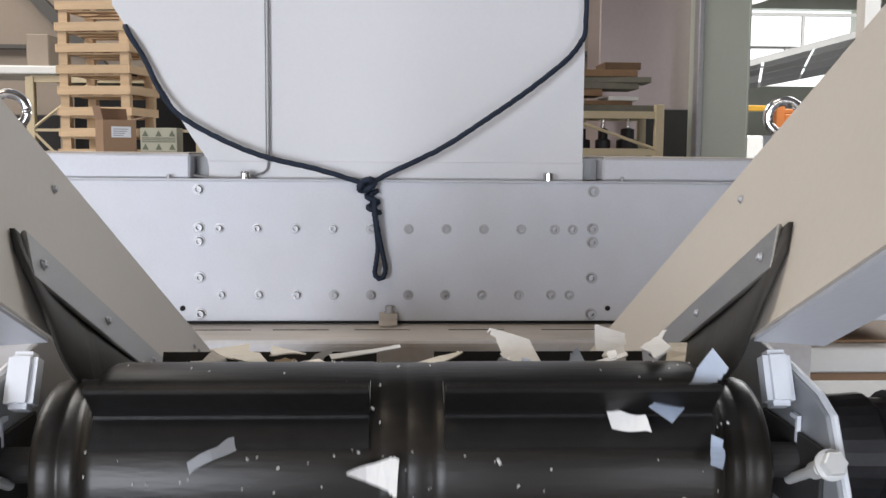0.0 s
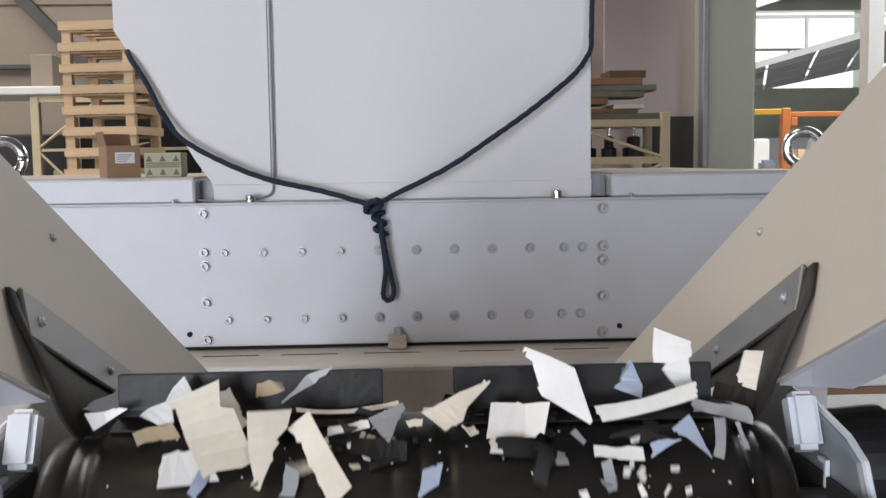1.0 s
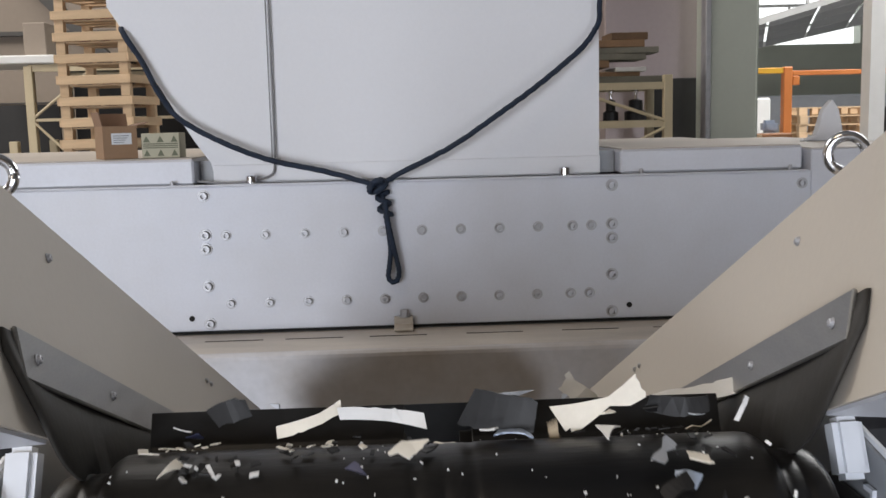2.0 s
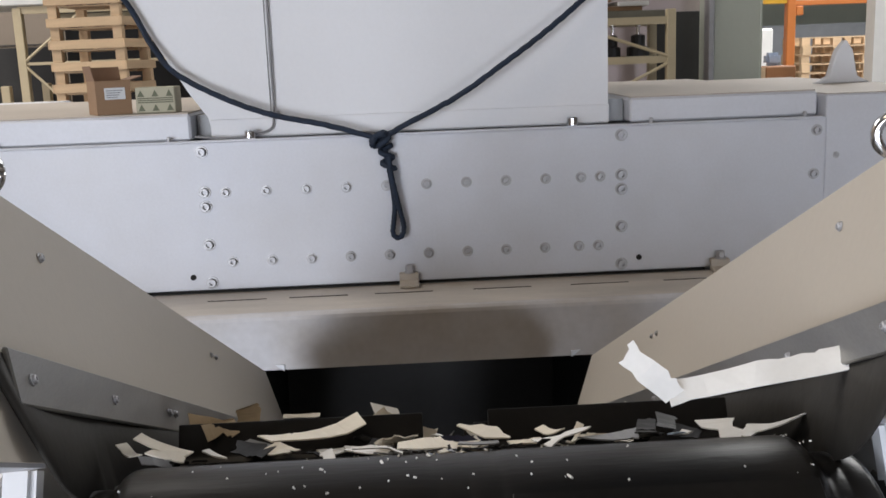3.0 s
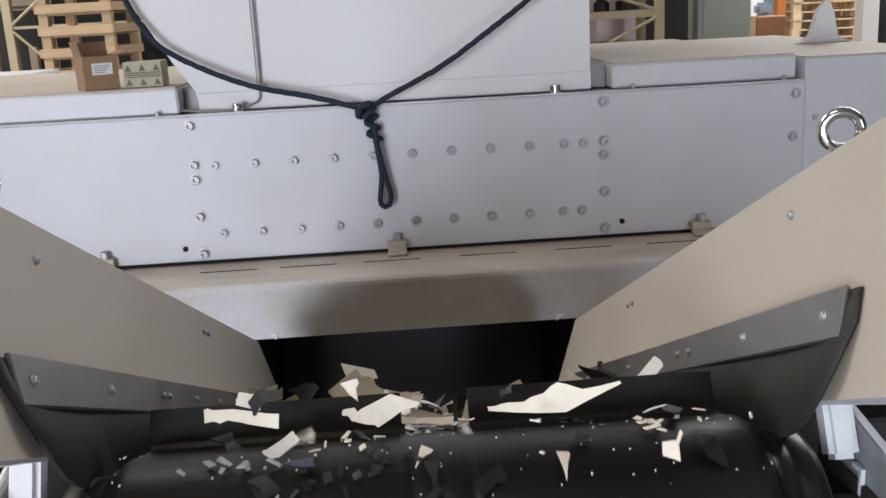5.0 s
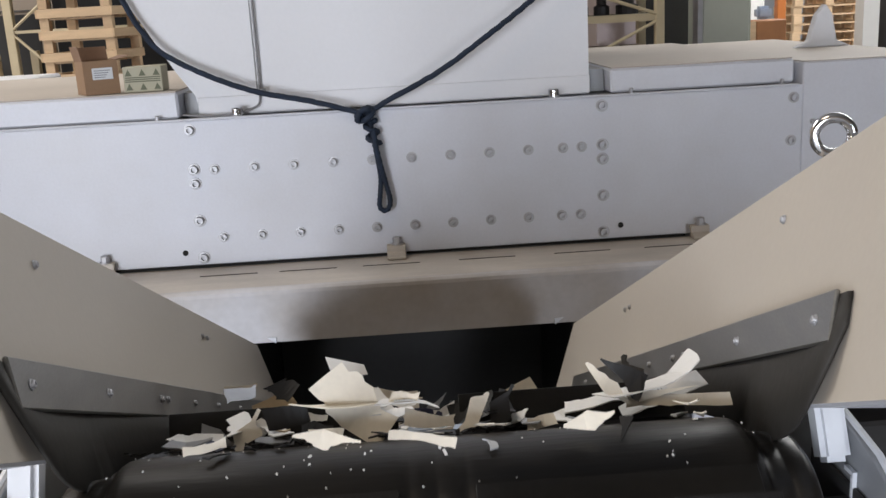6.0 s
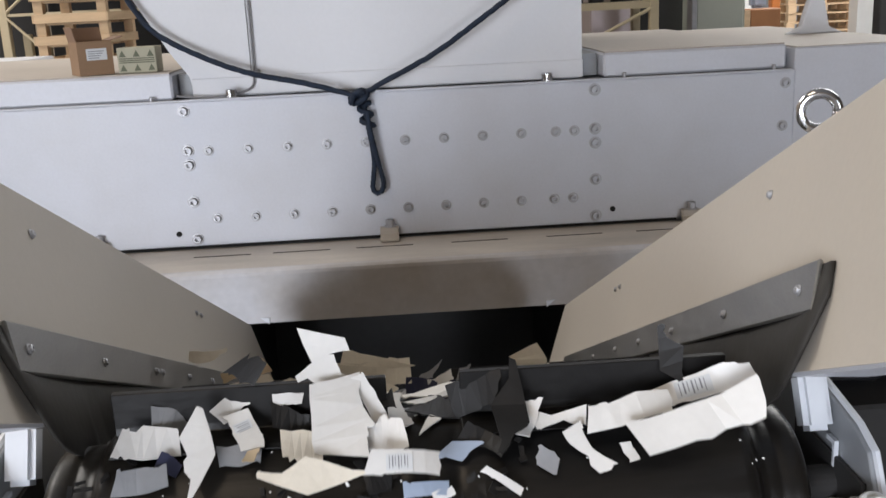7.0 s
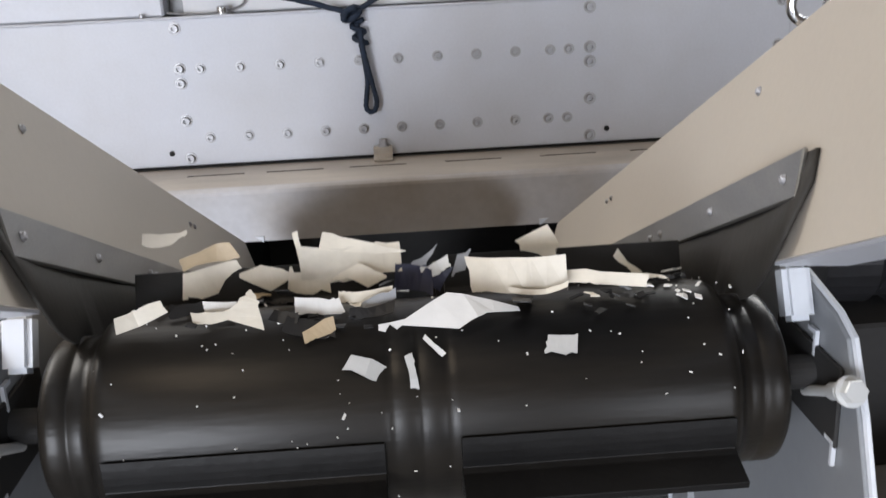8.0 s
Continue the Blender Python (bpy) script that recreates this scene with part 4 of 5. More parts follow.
    bmesh.ops.translate(bm, verts=[g for g in ext["geom"] if isinstance(g, bmesh.types.BMVert)], vec=(0, 0, th))
    return mesh_of("plastic_piece", bm, M[material])


WORDS = {"cream": "cream", "shwhite": "white", "shgrey": "grey", "shpale": "pale grey", "shblue": "blue-grey", "shblack": "black", "shtan": "tan", "shnavy": "navy"}
SHAPES = ("wedge", "blade", "strip", "waist", "quad", "hook")


def shard(mesh, colour, big=False):
    ob = new("plastic_piece", mesh)
    return tagged(ob, ("long " if big else "torn ") + WORDS[colour] + " plastic sheet piece riding on the belt", "plastic scrap", "shredded plastic pieces")


def shard_rows(when, x, h, local, t_off, rng):
    """Rides the belt, goes over the crest at the given time, leaves the drum at t_off and drops."""
    rows = []
    t = 0.0
    while t < min(t_off, 8.0) - 1e-6:
        rows.append((t, on_belt(SPEED * (t - when), x, h) @ local))
        t += 0.1 if -0.6 < t - when else 0.5
    if t_off >= 8.0:
        rows.append((8.0, on_belt(SPEED * (8.0 - when), x, h) @ local))
        return rows
    s_off = SPEED * (t_off - when)
    steps = drop(max(t_off, 0.0), t_off, s_off, x, h, local, rng)
    rows = [r for r in rows if r[0] < steps[0][0] - 0.02] + steps
    if rows[0][0] > 0:
        rows.insert(0, (0.0, rows[0][1]))
    return rows


def caught_rows(poses, t_off, rng):
    """A piece caught on the skirt: rides in with the belt, creeps and rolls through the given poses (time, s, x, h, turn), then drops."""
    first = poses[0]
    rows = [(t, on_belt(first[1] - SPEED * (first[0] - t), first[2], first[3]) @ pose(0, 0, 0, *first[4])) for t in (0.0, 0.5, 1.0, 1.5, 2.0, 2.5)]
    held = [(t, on_belt(s, x, h) @ pose(0, 0, 0, *turn)) for t, s, x, h, turn in poses]
    for (t0, a), (t1, b) in zip(held, held[1:]):
        rows += [(t0 + (t1 - t0) * k / 3, a.lerp(b, k / 3)) for k in range(3)]
    rows.append(held[-1])
    t, s, x, h, turn = poses[-1]
    return rows + drop(t_off, t_off, s, x, h, pose(0, 0, 0, *turn), rng)


def drop(start, t_off, s_off, x, h, local, rng):
    """The fall from the drum to the floor, from the start time on."""
    base = on_belt(s_off, x, h) @ local
    phi = s_off / R - radians(TILT)
    v = SPEED * (1 + h / R)
    vy, vz = -v * math.cos(phi) - 0.05, -v * math.sin(phi)
    wx, wz = rng.uniform(1.5, 4.5), rng.uniform(-2, 2)
    p0 = base.translation.copy()
    t = max(start, t_off)
    steps = []
    while t < 8.0:
        dt = t - t_off
        z = max(0.03, p0.z + vz * dt - 4.9 * dt * dt)
        steps.append((t, Matrix.Translation((p0.x, p0.y + vy * dt, z)) @ Matrix.Rotation(wx * dt, 4, "X") @ Matrix.Rotation(wz * dt, 4, "Z") @ base.to_3x3().to_4x4()))
        if z == 0.03:
            break
        t += 0.0667
    return steps + [(8.0, steps[-1][1])] if steps and steps[-1][0] < 8.0 else steps


def shards():
    rng = random.Random(21)
    colours = ["cream"] * 9 + ["shwhite"] * 5 + ["shgrey"] + ["shblue"] + ["shblack"] * 8 + ["shtan"] * 2 + ["shnavy"]
    library = {}
    for c in sorted(set(colours)):
        for size in range(2):
            lo, hi = ((0.012, 0.024), (0.026, 0.042))[size]
            library[c, size] = [shard_mesh(rng, rng.uniform(lo, hi), rng.uniform(lo, hi) * 0.55, rng.choice((-1, 1)) * rng.uniform(0.1, 1.0), rng.choice(SHAPES), c) for _ in range(5)]
    out = []
    # spans of crest times, number of small pieces between the large ones, height of the heap
    for t0, t1, count, high in ((0.15, 0.77, 12, 0.010), (1.1, 2.25, 24, 0.014), (3.0, 3.75, 14, 0.010), (4.1, 5.22, 22, 0.012), (5.65, 6.71, 14, 0.012), (7.62, 8.2, 10, 0.012), (8.26, 9.6, 16, 0.02)):
        for _ in range(count):
            c = rng.choice(colours + ["shblack"] * 12)
            when = t1 - (t1 - t0) * rng.random()
            h = 0.003 + high * rng.random() ** 1.6
            local = pose(0, 0, 0, rng.gauss(0, 14), rng.gauss(0, 10), 0) @ pose(0, 0, 0, 0, 0, rng.uniform(0, 360))
            ob = shard(rng.choice(library[c, rng.choice((0, 0, 1))]), c)
            out.append((ob, shard_rows(when, rng.uniform(-0.22, 0.22), h, local, when + rng.uniform(0.55, 0.9), rng)))

    def lay(c, shape, when, x, h, length, width, bend, rx, ry, rz, leave):
        """One of the larger pieces: its time at the crest, place across the belt, height, size, bend, lie and time of falling."""
        ob = shard(shard_mesh(rng, length, width, bend, shape, c), c, length > 0.09)
        if shape == "label":
            lab = part("label", box(-width * 0.32, width * 0.32, -length * 0.25, length * 0.1, 0.0017, 0.0021), M["label"], ob, "white paper label")
            for k in range(7):
                y = length * (-0.21 + 0.04 * k)
                part("print_bar", box(-width * 0.25, width * (0.25 - 0.05 * (k % 3)), y, y + length * (0.016 if k % 2 else 0.009), 0.0022, 0.0024), M["ink"], lab)
        out.append((ob, shard_rows(when, x, h, pose(0, 0, 0, rx, ry, rz), leave, rng)))

    # pieces that lie over the crest about 0.0 s
    lay("shblue", "waist", -0.623, 0.209, 0.012, 0.070, 0.021, 0.3, -20, -8, 133, 0.12)
    lay("shwhite", "quad", -0.765, 0.162, 0.006, 0.029, 0.016, 0.2, 7, 11, -93, 0.12)
    lay("shwhite", "wedge", -0.990, -0.025, 0.010, 0.037, 0.026, 0.3, 1, 3, 90, 0.04)
    lay("shgrey", "strip", -0.892, -0.133, 0.010, 0.046, 0.010, 0.3, -4, 5, -65, 0.05)
    lay("shblue", "quad", -0.916, 0.223, 0.010, 0.023, 0.010, 0.2, -4, 9, 166, 0.05)
    lay("shwhite", "strip", 0.281, -0.035, 0.018, 0.062, 0.006, 0.2, 18, 49, -65, 0.70)
    # pieces that lie over the crest about 0.5 s
    lay("shwhite", "blade", -0.093, 0.206, 0.012, 0.064, 0.028, 0.3, -23, -0, 154, 0.67)
    lay("shwhite", "quad", -0.080, 0.169, 0.005, 0.014, 0.008, 0.1, -24, 7, 175, 0.80)
    # pieces that lie over the crest about 1.0 s
    lay("shwhite", "quad", 0.777, 0.195, 0.035, 0.044, 0.028, 0.25, -80, -2, 164, 1.17)
    lay("shblue", "wedge", 0.778, 0.160, 0.026, 0.024, 0.031, 0.3, 79, 8, -14, 1.17)
    lay("shwhite", "blade", 0.626, 0.103, 0.030, 0.072, 0.032, 0.3, -52, 42, -162, 1.17)
    lay("shwhite", "quad", 0.561, 0.073, 0.008, 0.044, 0.028, 0.3, 1, 30, -96, 1.10)
    lay("cream", "wedge", 0.600, 0.031, 0.021, 0.053, 0.024, 0.3, 24, 24, -46, 1.14)
    lay("shwhite", "strip", 0.589, 0.169, 0.015, 0.075, 0.015, 0.4, 13, 30, -82, 1.14)
    lay("shgrey", "strip", 0.622, 0.227, 0.006, 0.043, 0.011, 0.3, -5, 44, -117, 1.19)
    lay("shblue", "wedge", 0.406, 0.198, 0.008, 0.032, 0.017, 0.2, -14, 17, -156, 1.24)
    lay("shgrey", "strip", 0.409, 0.216, 0.008, 0.029, 0.009, 0.2, -22, 5, 165, 1.23)
    lay("shgrey", "strip", 0.429, 0.233, 0.006, 0.021, 0.004, 0.2, -19, 14, -174, 1.16)
    lay("shwhite", "strip", 0.345, 0.141, 0.006, 0.035, 0.010, 0.2, 4, 17, -99, 1.15)
    lay("shgrey", "quad", 0.238, 0.132, 0.006, 0.021, 0.009, 0.3, -9, 8, -172, 1.12)
    lay("shblue", "wedge", 0.388, 0.176, 0.006, 0.023, 0.011, 0.3, 12, 17, -78, 1.08)
    lay("cream", "quad", 0.453, -0.147, 0.020, 0.064, 0.040, 0.25, -24, 3, -156, 1.07)
    lay("shwhite", "waist", 0.644, -0.182, 0.020, 0.036, 0.023, 0.4, 53, 45, -13, 1.15)
    lay("shwhite", "quad", 0.598, -0.138, 0.016, 0.034, 0.019, 0.4, -30, 14, -145, 1.12)
    lay("cream", "wedge", 0.356, -0.109, 0.020, 0.055, 0.034, 0.15, -18, -3, -175, 1.13)
    lay("cream", "strip", 0.353, -0.070, 0.008, 0.064, 0.022, 0.3, -16, 6, -152, 1.22)
    lay("shwhite", "quad", 0.326, -0.163, 0.006, 0.035, 0.026, 0.3, -4, 16, -79, 1.16)
    lay("shtan", "quad", 0.535, -0.190, 0.006, 0.029, 0.014, 0.3, 3, 29, -66, 1.17)
    lay("cream", "strip", 0.709, -0.053, 0.006, 0.077, 0.004, 0.1, 1, 51, -85, 1.11)
    lay("shgrey", "wedge", 0.519, -0.023, 0.008, 0.028, 0.029, 0.2, -27, 4, -170, 1.07)
    lay("shwhite", "strip", 0.537, -0.051, 0.006, 0.031, 0.007, 0.2, 0, 28, -85, 1.13)
    lay("cream", "quad", 0.571, -0.003, 0.006, 0.011, 0.007, 0.3, 5, 30, -81, 1.09)
    lay("shblue", "blade", 0.244, 0.006, 0.006, 0.028, 0.015, 0.3, 9, 6, -37, 1.16)
    lay("shwhite", "wedge", 0.661, -0.228, 0.010, 0.029, 0.014, 0.4, 15, 59, -54, 1.24)
    lay("cream", "quad", 0.777, 0.260, 0.028, 0.030, 0.022, 0.3, -79, -2, 160, 1.18)
    lay("shblack", "quad", 0.777, 0.247, 0.009, 0.037, 0.016, 0.3, -15, 56, -127, 1.10)
    lay("shgrey", "blade", 0.777, -0.085, 0.026, 0.047, 0.010, 0.4, 68, 58, -13, 1.22)
    lay("shtan", "quad", 0.776, -0.112, 0.023, 0.021, 0.011, 0.3, 43, 74, -37, 1.21)
    lay("shblue", "quad", 0.250, -0.153, 0.006, 0.019, 0.009, 0.3, 7, 10, -22, 1.19)
    lay("shgrey", "quad", 0.245, -0.090, 0.006, 0.020, 0.011, 0.3, 9, 7, -16, 1.22)
    lay("shblack", "quad", 0.405, -0.029, 0.006, 0.040, 0.017, 0.3, -3, 18, -97, 1.20)
    lay("shblack", "quad", 0.386, 0.075, 0.006, 0.040, 0.014, 0.3, 1, 18, -99, 1.20)
    lay("shblack", "blade", 0.450, 0.158, 0.006, 0.040, 0.013, 0.3, 7, 26, -94, 1.13)
    # pieces that lie over the crest about 1.5 s
    lay("shgrey", "quad", 1.029, -0.240, 0.014, 0.073, 0.028, 0.2, -25, -14, 177, 1.75)
    lay("shwhite", "waist", 0.897, 0.247, 0.006, 0.039, 0.021, 0.4, -8, 20, -147, 2.18)
    lay("shgrey", "wedge", 1.005, 0.229, 0.006, 0.025, 0.009, 0.3, 15, 23, -80, 1.86)
    lay("cream", "strip", 1.924, -0.096, 0.018, 0.051, 0.010, -0.4, 97, 72, 12, 2.10)
    lay("shwhite", "strip", 1.925, -0.042, 0.022, 0.066, 0.011, 0.2, -114, 84, 158, 2.09)
    lay("shwhite", "strip", 1.224, -0.037, 0.008, 0.052, 0.003, 0.2, -20, 55, -112, 1.98)
    lay("shgrey", "strip", 1.207, -0.152, 0.010, 0.076, 0.010, 0.3, -12, 56, -93, 2.01)
    lay("cream", "strip", 1.229, -0.209, 0.010, 0.040, 0.006, 0.3, -29, 54, -108, 2.00)
    lay("cream", "strip", 1.255, -0.113, 0.008, 0.016, 0.006, 0.3, -50, 53, -138, 2.17)
    lay("shblack", "quad", 1.922, -0.154, 0.028, 0.028, 0.017, 0.3, 116, 69, 34, 2.00)
    lay("shblack", "quad", 1.923, 0.045, 0.021, 0.051, 0.029, 0.4, -118, 72, 149, 2.13)
    lay("shtan", "strip", 1.923, 0.086, 0.019, 0.026, 0.009, 0.2, -99, 15, 171, 1.94)
    lay("cream", "waist", 1.924, 0.121, 0.023, 0.067, 0.021, 0.4, 111, 65, 10, 2.15)
    lay("shblack", "quad", 1.923, 0.180, 0.020, 0.046, 0.015, 0.2, -163, 81, 94, 2.16)
    lay("shwhite", "strip", 1.203, 0.159, 0.006, 0.052, 0.006, 0.2, 4, 56, -99, 1.98)
    lay("shwhite", "strip", 1.924, 0.228, 0.017, 0.021, 0.004, 0.3, 99, 26, -12, 2.03)
    lay("shwhite", "quad", 1.204, 0.018, 0.006, 0.027, 0.005, 0.2, -3, 56, -96, 2.17)
    lay("shgrey", "wedge", 1.922, 0.055, 0.033, 0.036, 0.009, 0.3, 134, 76, 39, 2.09)
    lay("cream", "quad", 1.235, 0.106, 0.008, 0.020, 0.009, 0.3, -33, 60, -136, 1.99)
    # pieces that lie over the crest about 3.5 s
    lay("cream", "strip", 3.111, -0.239, 0.010, 0.032, 0.011, 0.3, -28, 5, -147, 3.53)
    lay("cream", "quad", 3.113, -0.216, 0.014, 0.046, 0.012, 0.3, -20, 21, -114, 3.54)
    lay("cream", "quad", 3.031, -0.210, 0.008, 0.027, 0.016, 0.2, -10, 22, -91, 3.56)
    lay("cream", "quad", 3.045, -0.030, 0.006, 0.033, 0.020, 0.2, 5, 23, -77, 3.70)
    lay("shwhite", "strip", 3.159, -0.061, 0.006, 0.038, 0.004, 0.2, -1, 27, -88, 3.57)
    lay("shtan", "quad", 3.853, -0.200, 0.029, 0.040, 0.027, 0.2, 153, 88, 76, 3.54)
    # pieces that lie over the crest about 4.0 s
    lay("cream", "strip", 3.521, -0.112, 0.020, 0.083, 0.022, 0.3, 7, 21, -59, 4.26)
    lay("cream", "quad", 3.576, -0.140, 0.008, 0.027, 0.021, 0.3, -21, 15, -132, 4.13)
    lay("shgrey", "quad", 3.750, -0.160, 0.017, 0.030, 0.015, 0.4, 30, 47, -39, 4.27)
    lay("shblack", "quad", 3.577, -0.162, 0.010, 0.028, 0.030, 0.6, -15, 21, -109, 4.22)
    lay("cream", "strip", 3.747, -0.126, 0.037, 0.030, 0.004, 0.2, 0, 61, -80, 4.17)
    lay("shgrey", "quad", 3.628, -0.239, 0.006, 0.026, 0.010, 0.3, 2, 43, -65, 4.17)
    lay("shwhite", "wedge", 3.543, -0.190, 0.008, 0.023, 0.010, 0.3, -20, 14, -125, 4.20)
    lay("shwhite", "quad", 3.495, -0.071, 0.006, 0.037, 0.020, 0.3, -2, 20, -89, 4.19)
    lay("shwhite", "quad", 3.482, -0.095, 0.006, 0.029, 0.012, 0.3, 7, 18, -57, 4.13)
    lay("cream", "blade", 3.526, 0.022, 0.015, 0.054, 0.025, 0.3, -15, 17, -138, 4.11)
    lay("cream", "wedge", 3.600, -0.010, 0.006, 0.065, 0.013, 0.2, 3, -26, 81, 4.17)
    lay("cream", "quad", 3.748, -0.013, 0.006, 0.027, 0.009, 0.3, -0, 52, -91, 4.27)
    lay("shgrey", "quad", 3.408, 0.015, 0.006, 0.031, 0.010, 0.3, -2, 14, -104, 4.20)
    lay("cream", "quad", 3.602, 0.075, 0.012, 0.028, 0.011, 0.3, -21, 18, -152, 4.08)
    lay("cream", "quad", 3.628, 0.095, 0.010, 0.022, 0.008, 0.3, 43, 20, -32, 4.24)
    lay("shwhite", "waist", 3.437, 0.080, 0.008, 0.047, 0.019, 0.3, 13, 11, -58, 4.22)
    lay("shgrey", "quad", 3.448, 0.118, 0.006, 0.043, 0.018, 0.2, 0, 18, -112, 4.26)
    lay("cream", "blade", 3.577, 0.129, 0.006, 0.054, 0.016, 0.4, -8, 25, -126, 4.10)
    lay("shwhite", "waist", 3.430, 0.209, 0.008, 0.048, 0.032, 0.3, -15, 11, 178, 4.22)
    lay("shwhite", "strip", 3.378, 0.244, 0.006, 0.048, 0.022, 0.2, -1, 17, -140, 4.07)
    lay("shwhite", "quad", 3.406, 0.176, 0.006, 0.011, 0.008, 0.3, -6, 16, -147, 4.20)
    lay("shblue", "quad", 3.323, 0.166, 0.006, 0.013, 0.009, 0.3, 12, 1, -51, 4.12)
    lay("cream", "strip", 3.592, 0.054, 0.006, 0.027, 0.009, 0.3, 4, 26, -91, 4.11)
    lay("shblack", "quad", 3.589, -0.055, 0.008, 0.032, 0.017, 0.3, -11, 26, -110, 4.25)
    lay("shblack", "quad", 3.554, 0.183, 0.006, 0.026, 0.020, 0.3, -10, 23, -139, 4.08)
    lay("shblack", "blade", 3.599, -0.107, 0.006, 0.034, 0.012, 0.3, 0, 29, -79, 4.17)
    lay("shtan", "waist", 3.749, -0.192, 0.029, 0.027, 0.017, 0.3, 28, 56, -42, 4.25)
    # pieces that lie over the crest about 4.5 s
    lay("cream", "waist", 4.356, -0.193, 0.022, 0.029, 0.049, 0.3, -76, -11, -169, 4.90)
    lay("shtan", "quad", 4.925, -0.198, 0.048, 0.024, 0.024, 0.3, -93, 2, -168, 4.88)
    lay("cream", "strip", 4.922, -0.145, 0.025, 0.055, 0.012, 0.4, -62, 79, -143, 5.15)
    lay("cream", "blade", 4.378, -0.145, 0.012, 0.031, 0.012, 0.4, 45, 64, -32, 4.97)
    lay("cream", "quad", 4.922, -0.139, 0.036, 0.018, 0.010, 0.3, -94, 62, -175, 5.09)
    lay("shwhite", "strip", 4.297, -0.129, 0.006, 0.038, 0.004, 0.2, -12, 56, -95, 4.81)
    lay("cream", "strip", 4.922, -0.107, 0.023, 0.031, 0.008, 0.4, 79, 61, -3, 4.94)
    lay("cream", "quad", 4.310, -0.089, 0.010, 0.025, 0.019, 0.3, 13, 67, -71, 4.87)
    lay("cream", "blade", 4.922, -0.041, 0.023, 0.058, 0.025, 0.5, 129, 88, 40, 5.07)
    lay("cream", "wedge", 4.921, -0.062, 0.033, 0.026, 0.020, 0.3, -94, 63, 179, 4.83)
    lay("cream", "wedge", 4.924, -0.061, 0.038, 0.017, 0.012, 0.3, -92, 22, -178, 5.18)
    lay("cream", "strip", 4.008, -0.037, 0.008, 0.046, 0.027, 0.4, -19, 9, -154, 4.62)
    lay("shblack", "strip", 4.312, -0.054, 0.008, 0.045, 0.012, 0.4, -11, 64, -99, 5.09)
    lay("shnavy", "quad", 4.925, 0.010, 0.014, 0.044, 0.015, 0.3, -107, 88, 161, 4.81)
    lay("shblack", "quad", 4.922, -0.091, 0.024, 0.032, 0.013, 0.3, 140, 89, 56, 4.90)
    lay("cream", "blade", 4.922, 0.090, 0.022, 0.102, 0.022, 0.3, 97, 82, -0, 5.13)
    lay("shtan", "quad", 4.307, 0.109, 0.010, 0.056, 0.017, 0.2, -6, 70, -107, 4.86)
    lay("shtan", "wedge", 4.298, 0.154, 0.014, 0.036, 0.020, 0.3, -38, -64, 117, 4.87)
    lay("cream", "wedge", 4.233, -0.006, 0.010, 0.056, 0.008, 0.3, 14, -49, 70, 5.08)
    lay("shwhite", "strip", 4.171, 0.037, 0.006, 0.033, 0.006, 0.3, -7, 45, -106, 4.95)
    lay("shwhite", "strip", 4.192, 0.078, 0.006, 0.039, 0.004, 0.2, 4, 47, -94, 4.82)
    lay("shwhite", "strip", 4.070, 0.218, 0.006, 0.020, 0.005, 0.3, -15, 21, -154, 5.20)
    lay("shwhite", "strip", 4.304, 0.188, 0.006, 0.025, 0.005, 0.3, 26, 62, -78, 4.86)
    lay("shwhite", "wedge", 3.950, 0.021, 0.006, 0.019, 0.008, 0.3, -12, 12, -142, 4.81)
    lay("shwhite", "wedge", 4.923, 0.025, 0.019, 0.017, 0.006, 0.3, -91, 39, 176, 4.94)
    lay("shblack", "blade", 4.924, 0.054, 0.030, 0.013, 0.009, 0.3, 92, 38, -4, 5.05)
    lay("shblack", "quad", 4.922, -0.132, 0.037, 0.017, 0.012, 0.3, 94, 57, 11, 5.10)
    lay("shgrey", "quad", 4.273, -0.048, 0.008, 0.022, 0.009, 0.3, -31, 48, -126, 4.85)
    # pieces that lie over the crest about 6.0 s
    lay("cream", "blade", 6.352, -0.149, 0.015, 0.040, 0.022, 0.4, -91, -21, -170, 6.71)
    lay("cream", "quad", 6.351, -0.060, 0.030, 0.070, 0.038, 0.3, -92, 49, -178, 6.63)
    lay("cream", "wedge", 6.353, -0.075, 0.049, 0.019, 0.021, 0.3, 93, 20, 6, 6.75)
    lay("cream", "blade", 5.770, -0.077, 0.012, 0.051, 0.015, 0.4, -22, 58, -109, 6.83)
    lay("cream", "strip", 5.753, -0.007, 0.010, 0.051, 0.008, 0.3, -15, 58, -108, 6.83)
    lay("cream", "quad", 6.353, -0.001, 0.013, 0.041, 0.014, 0.4, -78, 77, -169, 6.87)
    lay("cream", "blade", 6.353, 0.037, 0.018, 0.039, 0.021, 0.5, 91, 47, -3, 6.83)
    lay("shblack", "blade", 6.353, 0.058, 0.018, 0.047, 0.021, 0.4, -91, -29, 176, 6.86)
    lay("cream", "quad", 6.353, 0.092, 0.006, 0.026, 0.011, 0.3, 44, 81, -53, 6.82)
    lay("cream", "blade", 5.772, 0.117, 0.012, 0.041, 0.015, 0.4, 25, 61, -73, 6.75)
    lay("cream", "blade", 6.354, 0.149, 0.033, 0.049, 0.016, -0.5, -92, 41, 167, 6.68)
    lay("cream", "strip", 6.354, 0.207, 0.016, 0.085, 0.011, 0.3, -114, 89, 141, 6.81)
    lay("cream", "wedge", 6.352, 0.194, 0.023, 0.057, 0.010, 0.3, 98, 83, -6, 6.71)
    lay("shblack", "wedge", 6.353, 0.163, 0.042, 0.043, 0.023, 0.3, 94, -52, -15, 6.65)
    lay("shgrey", "quad", 6.354, -0.154, 0.046, 0.025, 0.012, 0.3, 118, 84, 38, 6.75)
